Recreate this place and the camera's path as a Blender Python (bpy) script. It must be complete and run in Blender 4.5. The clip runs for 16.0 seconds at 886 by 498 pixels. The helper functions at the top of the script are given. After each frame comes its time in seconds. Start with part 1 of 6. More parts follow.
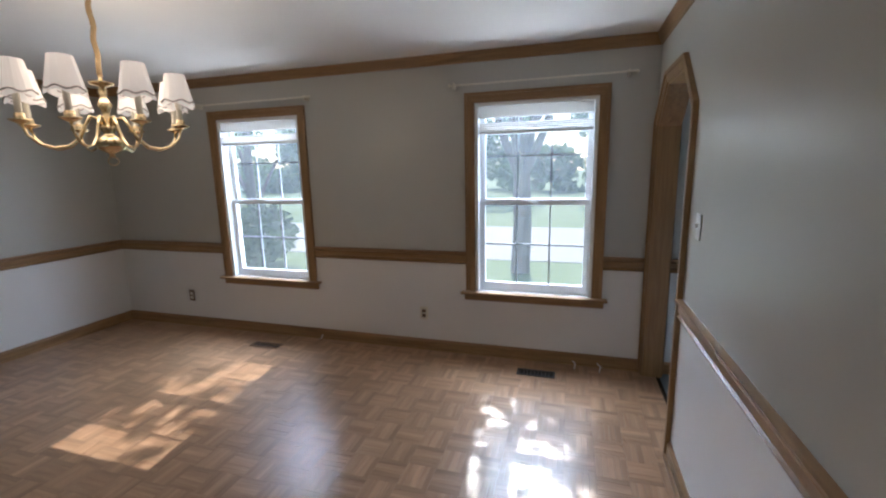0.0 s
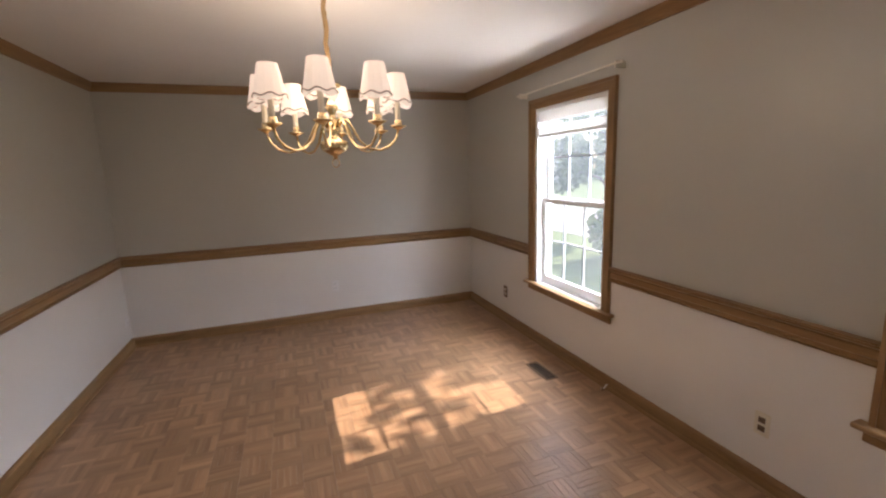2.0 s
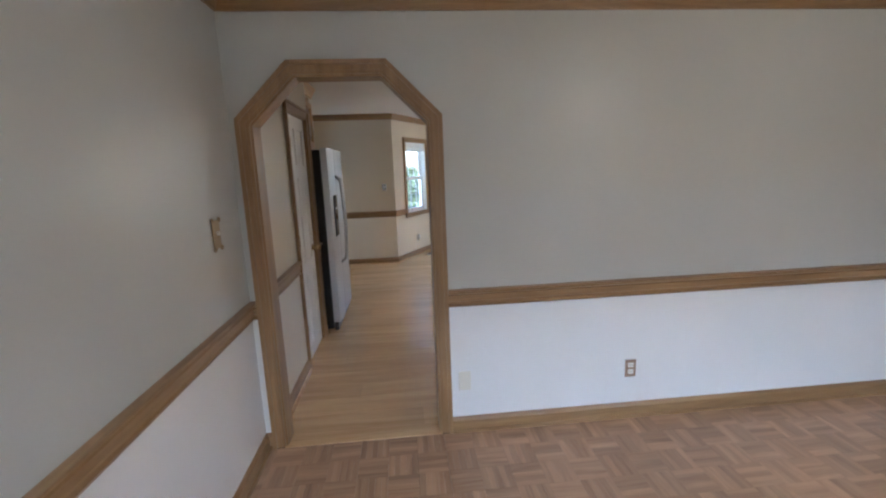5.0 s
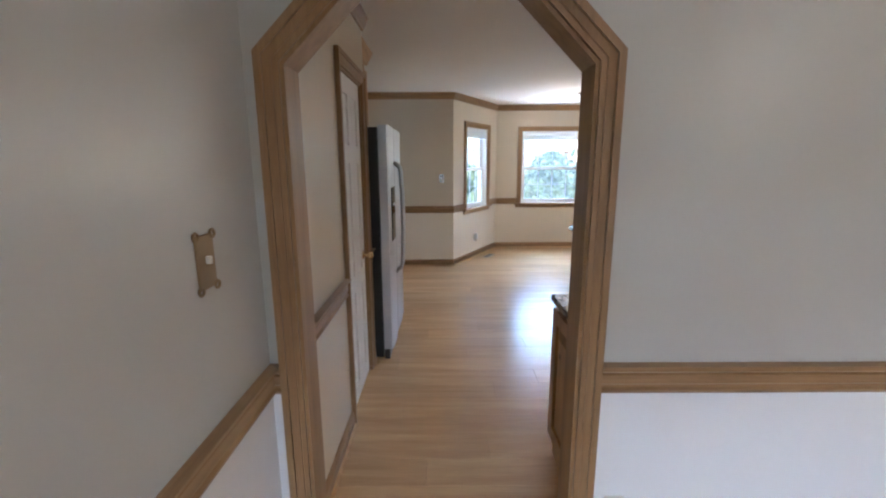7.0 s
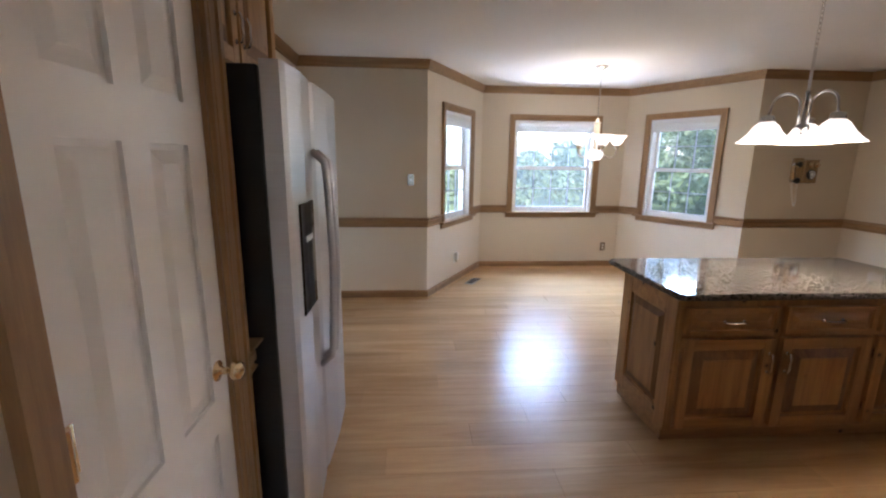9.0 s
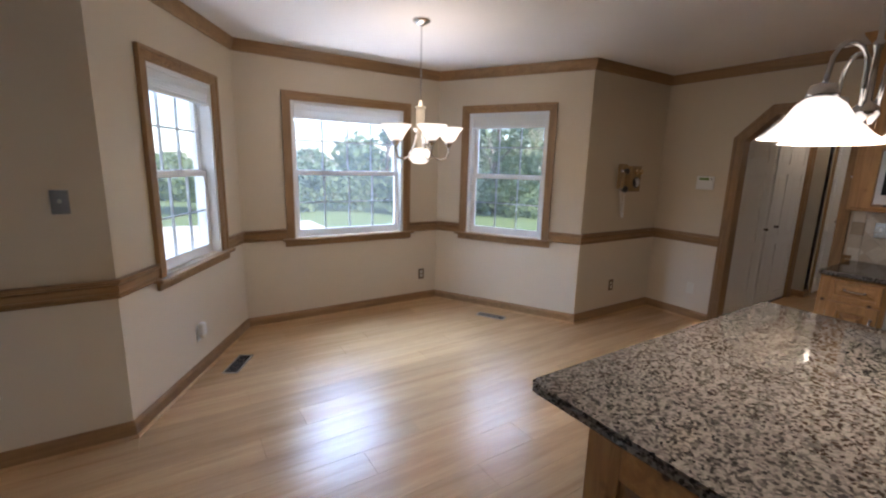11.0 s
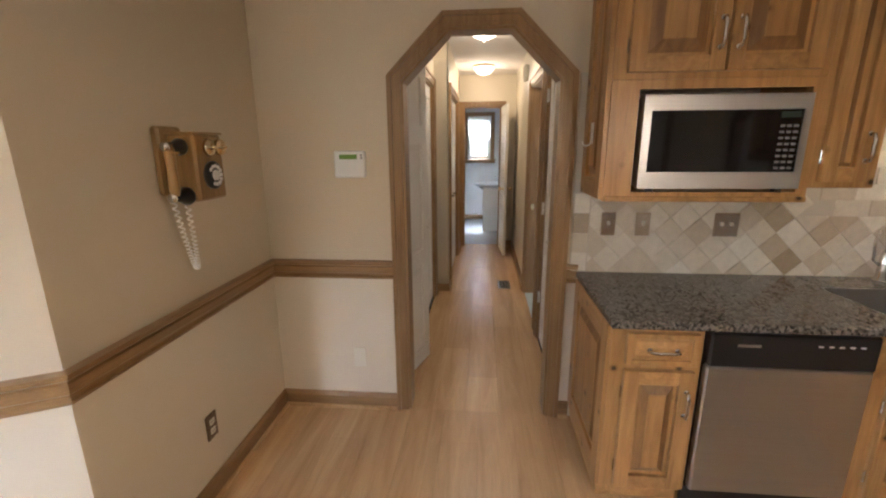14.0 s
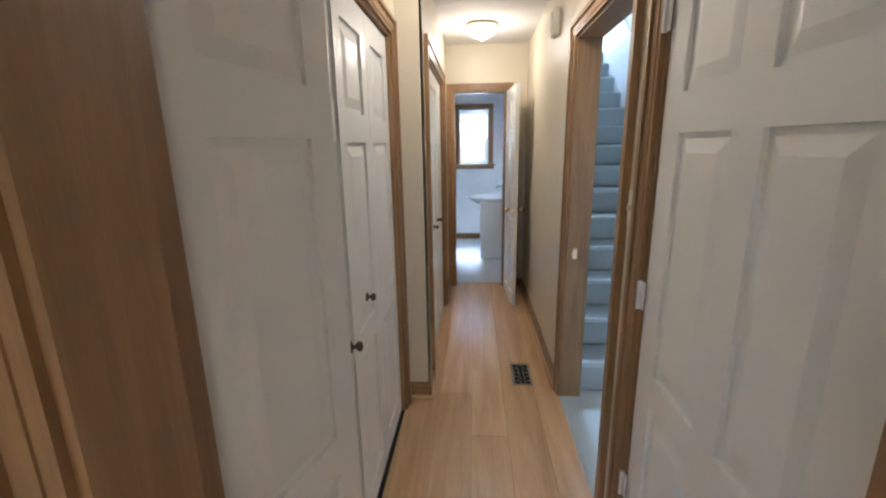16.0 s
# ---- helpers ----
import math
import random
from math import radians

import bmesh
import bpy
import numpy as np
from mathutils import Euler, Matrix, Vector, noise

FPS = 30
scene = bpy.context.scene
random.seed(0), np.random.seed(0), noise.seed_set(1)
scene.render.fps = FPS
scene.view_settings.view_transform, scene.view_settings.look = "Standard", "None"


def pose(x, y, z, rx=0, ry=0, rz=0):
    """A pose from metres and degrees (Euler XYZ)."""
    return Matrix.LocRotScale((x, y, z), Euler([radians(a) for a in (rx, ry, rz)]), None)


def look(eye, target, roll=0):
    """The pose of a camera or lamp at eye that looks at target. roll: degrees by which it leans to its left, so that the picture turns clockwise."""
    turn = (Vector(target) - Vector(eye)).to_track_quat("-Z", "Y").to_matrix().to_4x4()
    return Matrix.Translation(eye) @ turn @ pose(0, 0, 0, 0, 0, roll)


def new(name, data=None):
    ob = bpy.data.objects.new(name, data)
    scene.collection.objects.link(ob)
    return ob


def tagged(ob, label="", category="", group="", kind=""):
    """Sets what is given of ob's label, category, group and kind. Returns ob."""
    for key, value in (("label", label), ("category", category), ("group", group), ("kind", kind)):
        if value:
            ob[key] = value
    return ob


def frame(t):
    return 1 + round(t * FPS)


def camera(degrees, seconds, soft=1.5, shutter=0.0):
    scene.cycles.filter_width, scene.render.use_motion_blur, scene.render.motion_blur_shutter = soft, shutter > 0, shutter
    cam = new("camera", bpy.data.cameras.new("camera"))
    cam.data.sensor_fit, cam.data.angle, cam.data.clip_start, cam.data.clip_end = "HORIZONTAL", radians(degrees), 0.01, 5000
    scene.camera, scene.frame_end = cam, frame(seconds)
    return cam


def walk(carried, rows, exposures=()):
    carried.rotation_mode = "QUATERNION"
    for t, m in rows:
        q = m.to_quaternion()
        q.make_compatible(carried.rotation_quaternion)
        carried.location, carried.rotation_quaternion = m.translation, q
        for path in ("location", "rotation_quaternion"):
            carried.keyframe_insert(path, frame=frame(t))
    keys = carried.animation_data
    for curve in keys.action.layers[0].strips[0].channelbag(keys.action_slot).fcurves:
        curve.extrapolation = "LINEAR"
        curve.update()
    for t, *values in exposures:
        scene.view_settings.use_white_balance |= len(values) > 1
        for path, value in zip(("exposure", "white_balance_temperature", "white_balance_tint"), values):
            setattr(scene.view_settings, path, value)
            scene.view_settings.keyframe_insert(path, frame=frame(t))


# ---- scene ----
cam = camera(92.3, 16.0, 2.2)
PATH = [
    (0, (0.947, 1.302, 1.519), (0.378, 3.184, 1.154), -1.2),
    (0.5, (0.945, 1.627, 1.535), (0.009, 3.359, 1.182), -1.1),
    (1, (1.001, 1.96, 1.538), (-0.356, 3.386, 1.186), 0.6),
    (1.5, (1.007, 2.278, 1.524), (-0.624, 3.379, 1.163), -0.3),
    (2, (0.979, 2.594, 1.54), (-0.873, 3.257, 1.177), -2.0),
    (2.5, (0.969, 2.89, 1.536), (-0.997, 2.961, 1.18), -3.0),
    (3, (0.874, 3.102, 1.515), (-1.026, 2.567, 1.194), -4.1),
    (3.5, (0.647, 3.294, 1.55), (-0.975, 2.174, 1.215), -5.2),
    (4, (0.587, 3.393, 1.538), (-0.562, 1.784, 1.238), -4.0),
    (4.5, (0.581, 3.415, 1.532), (-0.066, 1.55, 1.212), -3.2),
    (5, (0.644, 3.376, 1.524), (0.472, 1.417, 1.158), -2.1),
    (5.2, (0.722, 3.336, 1.535), (0.62, 1.375, 1.156), -2.4),
    (7.5, (0.935, 1.983, 1.485), (0.939, 0.024, 1.084), -0.1),
    (8.2, (0.938, 1.404, 1.468), (0.917, -0.555, 1.064), 0.6),
    (10.3, (0.767, -0.53, 1.473), (0.083, -2.366, 1.072), 0.7),
    (10.5, (0.707, -0.704, 1.485), (-0.095, -2.492, 1.084), 1.2),
    (11, (0.521, -1.143, 1.489), (-0.545, -2.791, 1.104), 1.5),
    (11.5, (0.281, -1.541, 1.496), (-1.097, -2.935, 1.1), 0.2),
    (12, (-0.048, -1.83, 1.462), (-1.579, -3.053, 1.061), 0.7),
    (12.5, (-0.423, -2.139, 1.447), (-2.103, -3.135, 1.02), -1.6),
    (13, (-0.858, -2.389, 1.44), (-2.703, -3.009, 0.981), -1.4),
    (13.5, (-1.325, -2.546, 1.461), (-3.234, -2.903, 0.984), 0.2),
    (14, (-1.772, -2.64, 1.479), (-3.707, -2.819, 1.005), -0.4),
    (14.5, (-2.247, -2.649, 1.478), (-4.186, -2.802, 1.013), -0.7),
    (15, (-2.708, -2.685, 1.475), (-4.647, -2.858, 1.019), -0.5),
    (15.2, (-2.899, -2.696, 1.475), (-4.839, -2.863, 1.021), -1.2),
    (15.5, (-3.175, -2.706, 1.471), (-5.117, -2.858, 1.017), -0.9),
    (16, (-3.638, -2.7, 1.476), (-5.577, -2.847, 1.008), -1.0),
]
EXPOSURES = [
    (0, 1.55, 5800, 11), (0.5, 1.55, 5850, 11), (1, 1.55, 6500, 15), (1.5, 1.75, 6800, 18), (2, 2.0, 6900, 20), (2.5, 2.15, 6300, 16), (3, 2.25, 5900, 12), (3.5, 2.2, 5750, 12),
    (5, 2.65, 5450, 10), (8, 2.85, 5600, 14), (10.5, 2.2, 6000, 18), (11, 2.05, 6000, 18), (11.5, 1.85, 6100, 19), (12.5, 1.7, 6200, 20), (13, 2.1, 6400, 20), (13.5, 2.55, 6400, 18), (14, 3.2, 6300, 14),
    (15.2, 3.35, 5350, 10), (16, 3.4, 5300, 9),
]
walk(cam, [(t, look(eye, target, roll)) for t, eye, target, roll in PATH], EXPOSURES)

# ---- light ----
LN, LB, GN, GB = 120.0, 72.0, 40.0, 38.0  # watts of the added lamps: for sky light at a front window and at a bay window, and for light thrown up by the sunlit ground
SUN_EL, SUN_DIR = 43.0, Vector((0.13, -1.0, -0.95)).normalized()
world = bpy.data.worlds.new("sky")
scene.world = world
world.use_nodes = True
wn = world.node_tree.nodes
sky = wn.new("ShaderNodeTexSky")
sky.sky_type, sky.sun_disc = "NISHITA", False
sky.sun_elevation, sky.sun_rotation = radians(SUN_EL), radians(-7)
world.node_tree.links.new(sky.outputs[0], wn["Background"].inputs[0])
wn["Background"].inputs[1].default_value = 0.085

sun = new("sun", bpy.data.lights.new("sun", "SUN"))
sun.data.energy, sun.data.angle, sun.data.color = 2.8, radians(0.5), (1.0, 0.93, 0.82)
sun.matrix_world = look((0, 12, 12), Vector((0, 12, 12)) + SUN_DIR)


def window_fill_lamp(eye, target, sx, sy, watts, color=(0.74, 0.86, 1.0)):
    """An area lamp added just outside a window, in place of sky light from above or bounce from the ground."""
    lamp = new("window_fill", bpy.data.lights.new("window_fill", "AREA"))
    lamp.data.shape, lamp.data.size, lamp.data.size_y = "RECTANGLE", sx, sy
    lamp.data.energy, lamp.data.color = watts, color
    lamp.matrix_world = look(eye, target)
    return lamp


def bulb(place, watts, color=(1.0, 0.83, 0.62), radius=0.04):
    lamp = new("bulb_light", bpy.data.lights.new("bulb_light", "POINT"))
    lamp.data.energy, lamp.data.color, lamp.data.shadow_soft_size = watts, color, radius
    lamp.location = place
    return lamp


# ---- materials ----
def mat(name, color, rough=0.5, metal=0.0, spec=0.5):
    m = bpy.data.materials.new(name)
    m.use_nodes = True
    b = m.node_tree.nodes["Principled BSDF"]
    b.inputs["Base Color"].default_value = (*color, 1)
    b.inputs["Roughness"].default_value = rough
    b.inputs["Metallic"].default_value = metal
    b.inputs["Specular IOR Level"].default_value = spec
    return m


def nodes_of(m):
    t = m.node_tree
    return t, t.nodes, t.links, t.nodes["Principled BSDF"]


def coords(t, scale=(1, 1, 1), generated=False, rot=(0, 0, 0)):
    g = t.nodes.new("ShaderNodeNewGeometry")
    tc = t.nodes.new("ShaderNodeTexCoord")
    mp = t.nodes.new("ShaderNodeMapping")
    mp.inputs["Scale"].default_value = scale
    mp.inputs["Rotation"].default_value = rot
    t.links.new(tc.outputs["Object"] if generated else g.outputs["Position"], mp.inputs[0])
    return mp.outputs[0]


def tex_noise(t, vec, scale, detail=4.0, rough=0.55, dist=0.0):
    n = t.nodes.new("ShaderNodeTexNoise")
    n.inputs["Scale"].default_value, n.inputs["Detail"].default_value = scale, detail
    n.inputs["Roughness"].default_value, n.inputs["Distortion"].default_value = rough, dist
    t.links.new(vec, n.inputs["Vector"])
    return n.outputs["Fac"]


def ramp(t, fac, stops):
    r = t.nodes.new("ShaderNodeValToRGB")
    while len(r.color_ramp.elements) < len(stops):
        r.color_ramp.elements.new(0.5)
    for e, (p, c) in zip(r.color_ramp.elements, stops):
        e.position, e.color = p, (*c, 1)
    t.links.new(fac, r.inputs[0])
    return r.outputs["Color"]


def mixed(t, a, b, fac, kind="MIX"):
    m = t.nodes.new("ShaderNodeMix")
    m.data_type, m.blend_type = "RGBA", kind
    for k, v in ((0, fac), (6, a), (7, b)):
        if isinstance(v, (int, float)):
            m.inputs[k].default_value = v
        elif isinstance(v, tuple):
            m.inputs[k].default_value = (*v, 1)
        else:
            t.links.new(v, m.inputs[k])
    return m.outputs[2]


def bump(t, fac, strength=0.2, dist=0.002):
    b = t.nodes.new("ShaderNodeBump")
    b.inputs["Strength"].default_value, b.inputs["Distance"].default_value = strength, dist
    t.links.new(fac, b.inputs["Height"])
    t.links.new(b.outputs[0], t.nodes["Principled BSDF"].inputs["Normal"])


def lightness(t, color, fac, lo, hi):
    mr = t.nodes.new("ShaderNodeMapRange")
    mr.inputs[3].default_value, mr.inputs[4].default_value = lo, hi
    t.links.new(fac, mr.inputs[0])
    return mixed(t, color, mr.outputs[0], 1.0, "MULTIPLY")


def wood(name, dark, light, axis="x", rough=0.4, scale=1.0, knots=False, random=0.25, island=0.0):
    """Stained wood with its grain along one axis of the world."""
    m = mat(name, light, rough)
    t, n, l, b = nodes_of(m)
    sc = {"x": (1.2, 16, 16), "y": (16, 1.2, 16), "z": (16, 16, 1.2)}[axis]
    v = coords(t, tuple(s * scale for s in sc))
    f = tex_noise(t, v, 1.6, 6, 0.62, 0.7)
    fine = tex_noise(t, coords(t, tuple(s * scale * 7 for s in sc)), 2.0, 3, 0.6)
    col = ramp(t, f, [(0.28, dark), (0.72, light)])
    col = lightness(t, col, fine, 0.86, 1.12)
    if knots:
        vo = n.new("ShaderNodeTexVoronoi")
        vo.inputs["Scale"].default_value = 1.0
        l.new(coords(t, (8, 8, 8)), vo.inputs["Vector"])
        halo = ramp(t, vo.outputs["Distance"], [(0.07, (0.0, 0.0, 0.0)), (0.18, (1, 1, 1))])
        col = mixed(t, tuple(c * 0.75 for c in dark), col, halo)
        k = ramp(t, vo.outputs["Distance"], [(0.065, (0.0, 0.0, 0.0)), (0.095, (1, 1, 1))])
        col = mixed(t, tuple(c * 0.16 for c in dark), col, k)
    info = n.new("ShaderNodeObjectInfo")
    col = lightness(t, col, info.outputs["Random"], 1 - random, 1 + random)
    if island:
        gi = n.new("ShaderNodeNewGeometry")
        col = lightness(t, col, gi.outputs["Random Per Island"], 1 - island, 1 + island)
    l.new(col, b.inputs["Base Color"])
    bump(t, fine, 0.12, 0.001)
    return m


def paint(name, upper, lower=None, split=0.82, rough=0.45):
    """Roller-painted wall, in two colours where a chair rail parts them."""
    m = mat(name, upper, rough)
    t, n, l, b = nodes_of(m)
    col = upper
    if lower:
        g = n.new("ShaderNodeNewGeometry")
        s = n.new("ShaderNodeSeparateXYZ")
        l.new(g.outputs["Position"], s.inputs[0])
        gt = n.new("ShaderNodeMath")
        gt.operation, gt.inputs[1].default_value = "GREATER_THAN", split
        l.new(s.outputs[2], gt.inputs[0])
        col = mixed(t, lower, upper, gt.outputs[0])
    else:
        col = mixed(t, upper, upper, 0.5)
    col = lightness(t, col, tex_noise(t, coords(t), 1.3, 3), 0.94, 1.06)
    l.new(col, b.inputs["Base Color"])
    bump(t, tex_noise(t, coords(t), 160, 3), 0.12, 0.0008)
    return m


def glow(name, color, strength):
    m = mat(name, color, 0.4)
    b = m.node_tree.nodes["Principled BSDF"]
    b.inputs["Emission Color"].default_value = (*color, 1)
    b.inputs["Emission Strength"].default_value = strength
    return m


M_DIN = paint("dining paint", (0.50, 0.49, 0.445), (0.76, 0.75, 0.73), rough=0.33)
M_KIT = paint("kitchen paint", (0.62, 0.535, 0.41), (0.69, 0.615, 0.50), rough=0.4)
M_HALL = paint("hall paint", (0.66, 0.59, 0.46))
M_WHITE = paint("white wall paint", (0.80, 0.80, 0.79))
M_CEIL = paint("ceiling paint", (0.78, 0.75, 0.72), rough=0.8)
M_TRIM = {a: wood("trim wood " + a, (0.215, 0.121, 0.052), (0.36, 0.214, 0.094), a, 0.38, random=0.08) for a in "xyz"}
M_CAB = {a: wood("knotty cabinet wood " + a, (0.30, 0.15, 0.055), (0.55, 0.315, 0.125), a, 0.36, knots=True, random=0.1) for a in "xyz"}
# darker cabinet wood: shading of the panel bevels put into their colour
M_BEVEL_SHADE = {a: wood("shaded cabinet bevel " + a, (0.15, 0.074, 0.029), (0.34, 0.18, 0.07), a, 0.4, random=0.1) for a in "xz"}
M_PLANK = wood("laminate plank", (0.44, 0.265, 0.125), (0.63, 0.42, 0.225), "x", 0.27, 0.5, random=0.09)
M_PARQ = {a: wood("parquet " + a, (0.25, 0.135, 0.072), (0.41, 0.25, 0.143), a, 0.3, 0.9, random=0.12, island=0.2) for a in "xy"}
M_DOOR = paint("white door paint", (0.80, 0.79, 0.76), rough=0.3)
M_MUNTIN = mat("grey muntin bar", (0.42, 0.45, 0.47), 0.5)
M_VINYL = mat("white vinyl", (0.82, 0.83, 0.84), 0.35)
M_BLIND = mat("white blind fabric", (0.82, 0.80, 0.78), 0.7)
bt = M_BLIND.node_tree
tl, ms = bt.nodes.new("ShaderNodeBsdfTranslucent"), bt.nodes.new("ShaderNodeMixShader")
tl.inputs[0].default_value, ms.inputs[0].default_value = (0.85, 0.84, 0.82, 1), 0.5
bt.links.new(bt.nodes["Principled BSDF"].outputs[0], ms.inputs[1])
bt.links.new(tl.outputs[0], ms.inputs[2])
bt.links.new(ms.outputs[0], bt.nodes["Material Output"].inputs[0])
M_BRASS = mat("polished brass", (0.83, 0.66, 0.40), 0.14, 1.0)
M_CHROME = mat("brushed nickel", (0.68, 0.67, 0.66), 0.2, 1.0)
M_BLACK = mat("black plastic", (0.012, 0.012, 0.014), 0.3)
M_GLASSBLK = mat("black glass", (0.006, 0.006, 0.008), 0.05)
# near black: dark floor joints, and painted-in shade at the back of recesses
M_DARK = mat("black of joints and shaded recesses", (0.015, 0.013, 0.012), 0.9)
M_IVORY = mat("ivory plastic", (0.72, 0.68, 0.58), 0.4)
M_WPLAST = mat("white plastic", (0.80, 0.80, 0.80), 0.4)
M_BROWNPL = mat("brown plastic", (0.16, 0.10, 0.06), 0.4)
M_PORC = mat("white porcelain", (0.85, 0.86, 0.88), 0.12)


def steel(name, rough):
    m = mat(name, (0.53, 0.53, 0.54), rough, 1.0)
    t, n, l, b = nodes_of(m)
    f = tex_noise(t, coords(t, (2, 2, 300)), 1.0, 2)
    bump(t, f, 0.06, 0.0005)
    l.new(lightness(t, (0.53, 0.53, 0.54), f, 0.9, 1.1), b.inputs["Base Color"])
    return m


M_STEEL = steel("brushed steel", 0.36)


def granite():
    m = mat("granite", (0.4, 0.38, 0.36), 0.07)
    t, n, l, b = nodes_of(m)
    v = coords(t)
    vo = n.new("ShaderNodeTexVoronoi")
    vo.inputs["Scale"].default_value = 120
    mix = n.new("ShaderNodeVectorMath")
    no = n.new("ShaderNodeTexNoise")
    no.inputs["Scale"].default_value = 30
    l.new(v, no.inputs["Vector"])
    mix.operation = "MULTIPLY_ADD"
    mix.inputs[1].default_value = (0.014, 0.014, 0.014)
    l.new(no.outputs["Color"], mix.inputs[0])
    l.new(v, mix.inputs[2])
    l.new(mix.outputs[0], vo.inputs["Vector"])
    sep = n.new("ShaderNodeSeparateColor")
    l.new(vo.outputs["Color"], sep.inputs[0])
    col = ramp(t, sep.outputs[0], [(0.0, (0.02, 0.02, 0.019)), (0.28, (0.06, 0.056, 0.051)), (0.48, (0.13, 0.119, 0.107)), (0.85, (0.21, 0.193, 0.175))])
    col = lightness(t, col, tex_noise(t, v, 90, 4), 0.6, 1.4)
    l.new(col, b.inputs["Base Color"])
    return m


M_GRANITE = granite()


def stone_tile():
    m = mat("tumbled stone tile", (0.5, 0.45, 0.38), 0.55)
    t, n, l, b = nodes_of(m)
    info = n.new("ShaderNodeObjectInfo")
    col = ramp(t, info.outputs["Random"], [(0.0, (0.70, 0.66, 0.58)), (0.3, (0.50, 0.43, 0.34)), (0.55, (0.72, 0.69, 0.63)), (0.85, (0.60, 0.53, 0.43)), (1.0, (0.36, 0.28, 0.19))])
    col = lightness(t, col, tex_noise(t, coords(t), 30, 5), 0.8, 1.15)
    l.new(col, b.inputs["Base Color"])
    bump(t, tex_noise(t, coords(t), 90, 4), 0.3, 0.002)
    return m


M_TILE = stone_tile()
M_GROUT = mat("grout", (0.52, 0.48, 0.42), 0.8)
M_CARPET = paint("blue grey carpet", (0.42, 0.47, 0.47), rough=0.95)
M_BATHFL = paint("pale bathroom floor", (0.62, 0.63, 0.66), rough=0.25)


def glass():
    m = bpy.data.materials.new("window glass")
    m.use_nodes = True
    t = m.node_tree
    t.nodes.remove(t.nodes["Principled BSDF"])
    tr, gl = t.nodes.new("ShaderNodeBsdfTransparent"), t.nodes.new("ShaderNodeBsdfGlossy")
    gl.inputs["Roughness"].default_value = 0.02
    mx, lw = t.nodes.new("ShaderNodeMixShader"), t.nodes.new("ShaderNodeLayerWeight")
    pw, sc = t.nodes.new("ShaderNodeMath"), t.nodes.new("ShaderNodeMath")
    pw.operation, pw.inputs[1].default_value = "POWER", 5.0
    sc.operation, sc.inputs[1].default_value, sc.inputs[2].default_value = "MULTIPLY_ADD", 0.5, 0.03
    t.links.new(lw.outputs["Facing"], pw.inputs[0])
    t.links.new(pw.outputs[0], sc.inputs[0])
    t.links.new(sc.outputs[0], mx.inputs[0])
    t.links.new(tr.outputs[0], mx.inputs[1])
    t.links.new(gl.outputs[0], mx.inputs[2])
    t.links.new(mx.outputs[0], t.nodes["Material Output"].inputs[0])
    return m


M_GLASS = glass()


def haze_screen_cloth():
    """Insect screen doubling as a haze veil: mostly open, its threads catching daylight."""
    m = bpy.data.materials.new("screen and haze veil")
    m.use_nodes = True
    t = m.node_tree
    t.nodes.remove(t.nodes["Principled BSDF"])
    tr, df = t.nodes.new("ShaderNodeBsdfTransparent"), t.nodes.new("ShaderNodeBsdfTranslucent")
    df.inputs[0].default_value = (0.55, 0.6, 0.64, 1)
    mx = t.nodes.new("ShaderNodeMixShader")
    mx.inputs[0].default_value = 0.035
    t.links.new(tr.outputs[0], mx.inputs[1])
    t.links.new(df.outputs[0], mx.inputs[2])
    t.links.new(mx.outputs[0], t.nodes["Material Output"].inputs[0])
    return m


M_HAZE_SCREEN = haze_screen_cloth()


# ---- mesh helpers ----
def finish(name, bm, material, parent=None, label="", smooth=False):
    bmesh.ops.recalc_face_normals(bm, faces=bm.faces)
    me = bpy.data.meshes.new(name)
    bm.to_mesh(me)
    bm.free()
    if smooth:
        for p in me.polygons:
            p.use_smooth = True
    me.materials.append(material)
    ob = new(name, me)
    if parent:
        ob.parent = parent
    if label:
        ob["label"] = label
    return ob


def part(name, bm, material, parent, label="", smooth=False):
    return finish(name, bm, material, parent, label, smooth)


def thing(name, m, label, category, group="", kind=""):
    e = new(name)
    e.empty_display_size = 0.05
    e.matrix_world = m
    return tagged(e, label, category, group, kind)


def box(bm, x0, x1, y0, y1, z0, z1, m=None, bevel=0.0):
    r = bmesh.ops.create_cube(bm, size=1.0, matrix=Matrix.Translation(((x0 + x1) / 2, (y0 + y1) / 2, (z0 + z1) / 2)) @ Matrix.Diagonal((abs(x1 - x0), abs(y1 - y0), abs(z1 - z0), 1)))
    vs = r["verts"]
    if bevel:
        es = list({e for v in vs for e in v.link_edges})
        g = bmesh.ops.bevel(bm, geom=es, offset=bevel, segments=1, affect="EDGES")
        vs = list({v for f in g["faces"] for v in f.verts} | {v for v in vs if v.is_valid})
    if m:
        bmesh.ops.transform(bm, matrix=m, verts=vs)
    return bm


def cube(x0, x1, y0, y1, z0, z1, m=None, bevel=0.0):
    return box(bmesh.new(), x0, x1, y0, y1, z0, z1, m, bevel)


def prism(bm, outline, at, m=None):
    """Extrude a closed outline of (a, b) between two ends; at(end, a, b) gives the place."""
    rings = [[bm.verts.new(at(k, a, b) if not m else m @ Vector(at(k, a, b))) for a, b in outline] for k in (0, 1)]
    n = len(outline)
    for i in range(n):
        bm.faces.new((rings[0][i], rings[0][(i + 1) % n], rings[1][(i + 1) % n], rings[1][i]))
    bm.faces.new(rings[0])
    bm.faces.new(rings[1][::-1])
    return bm


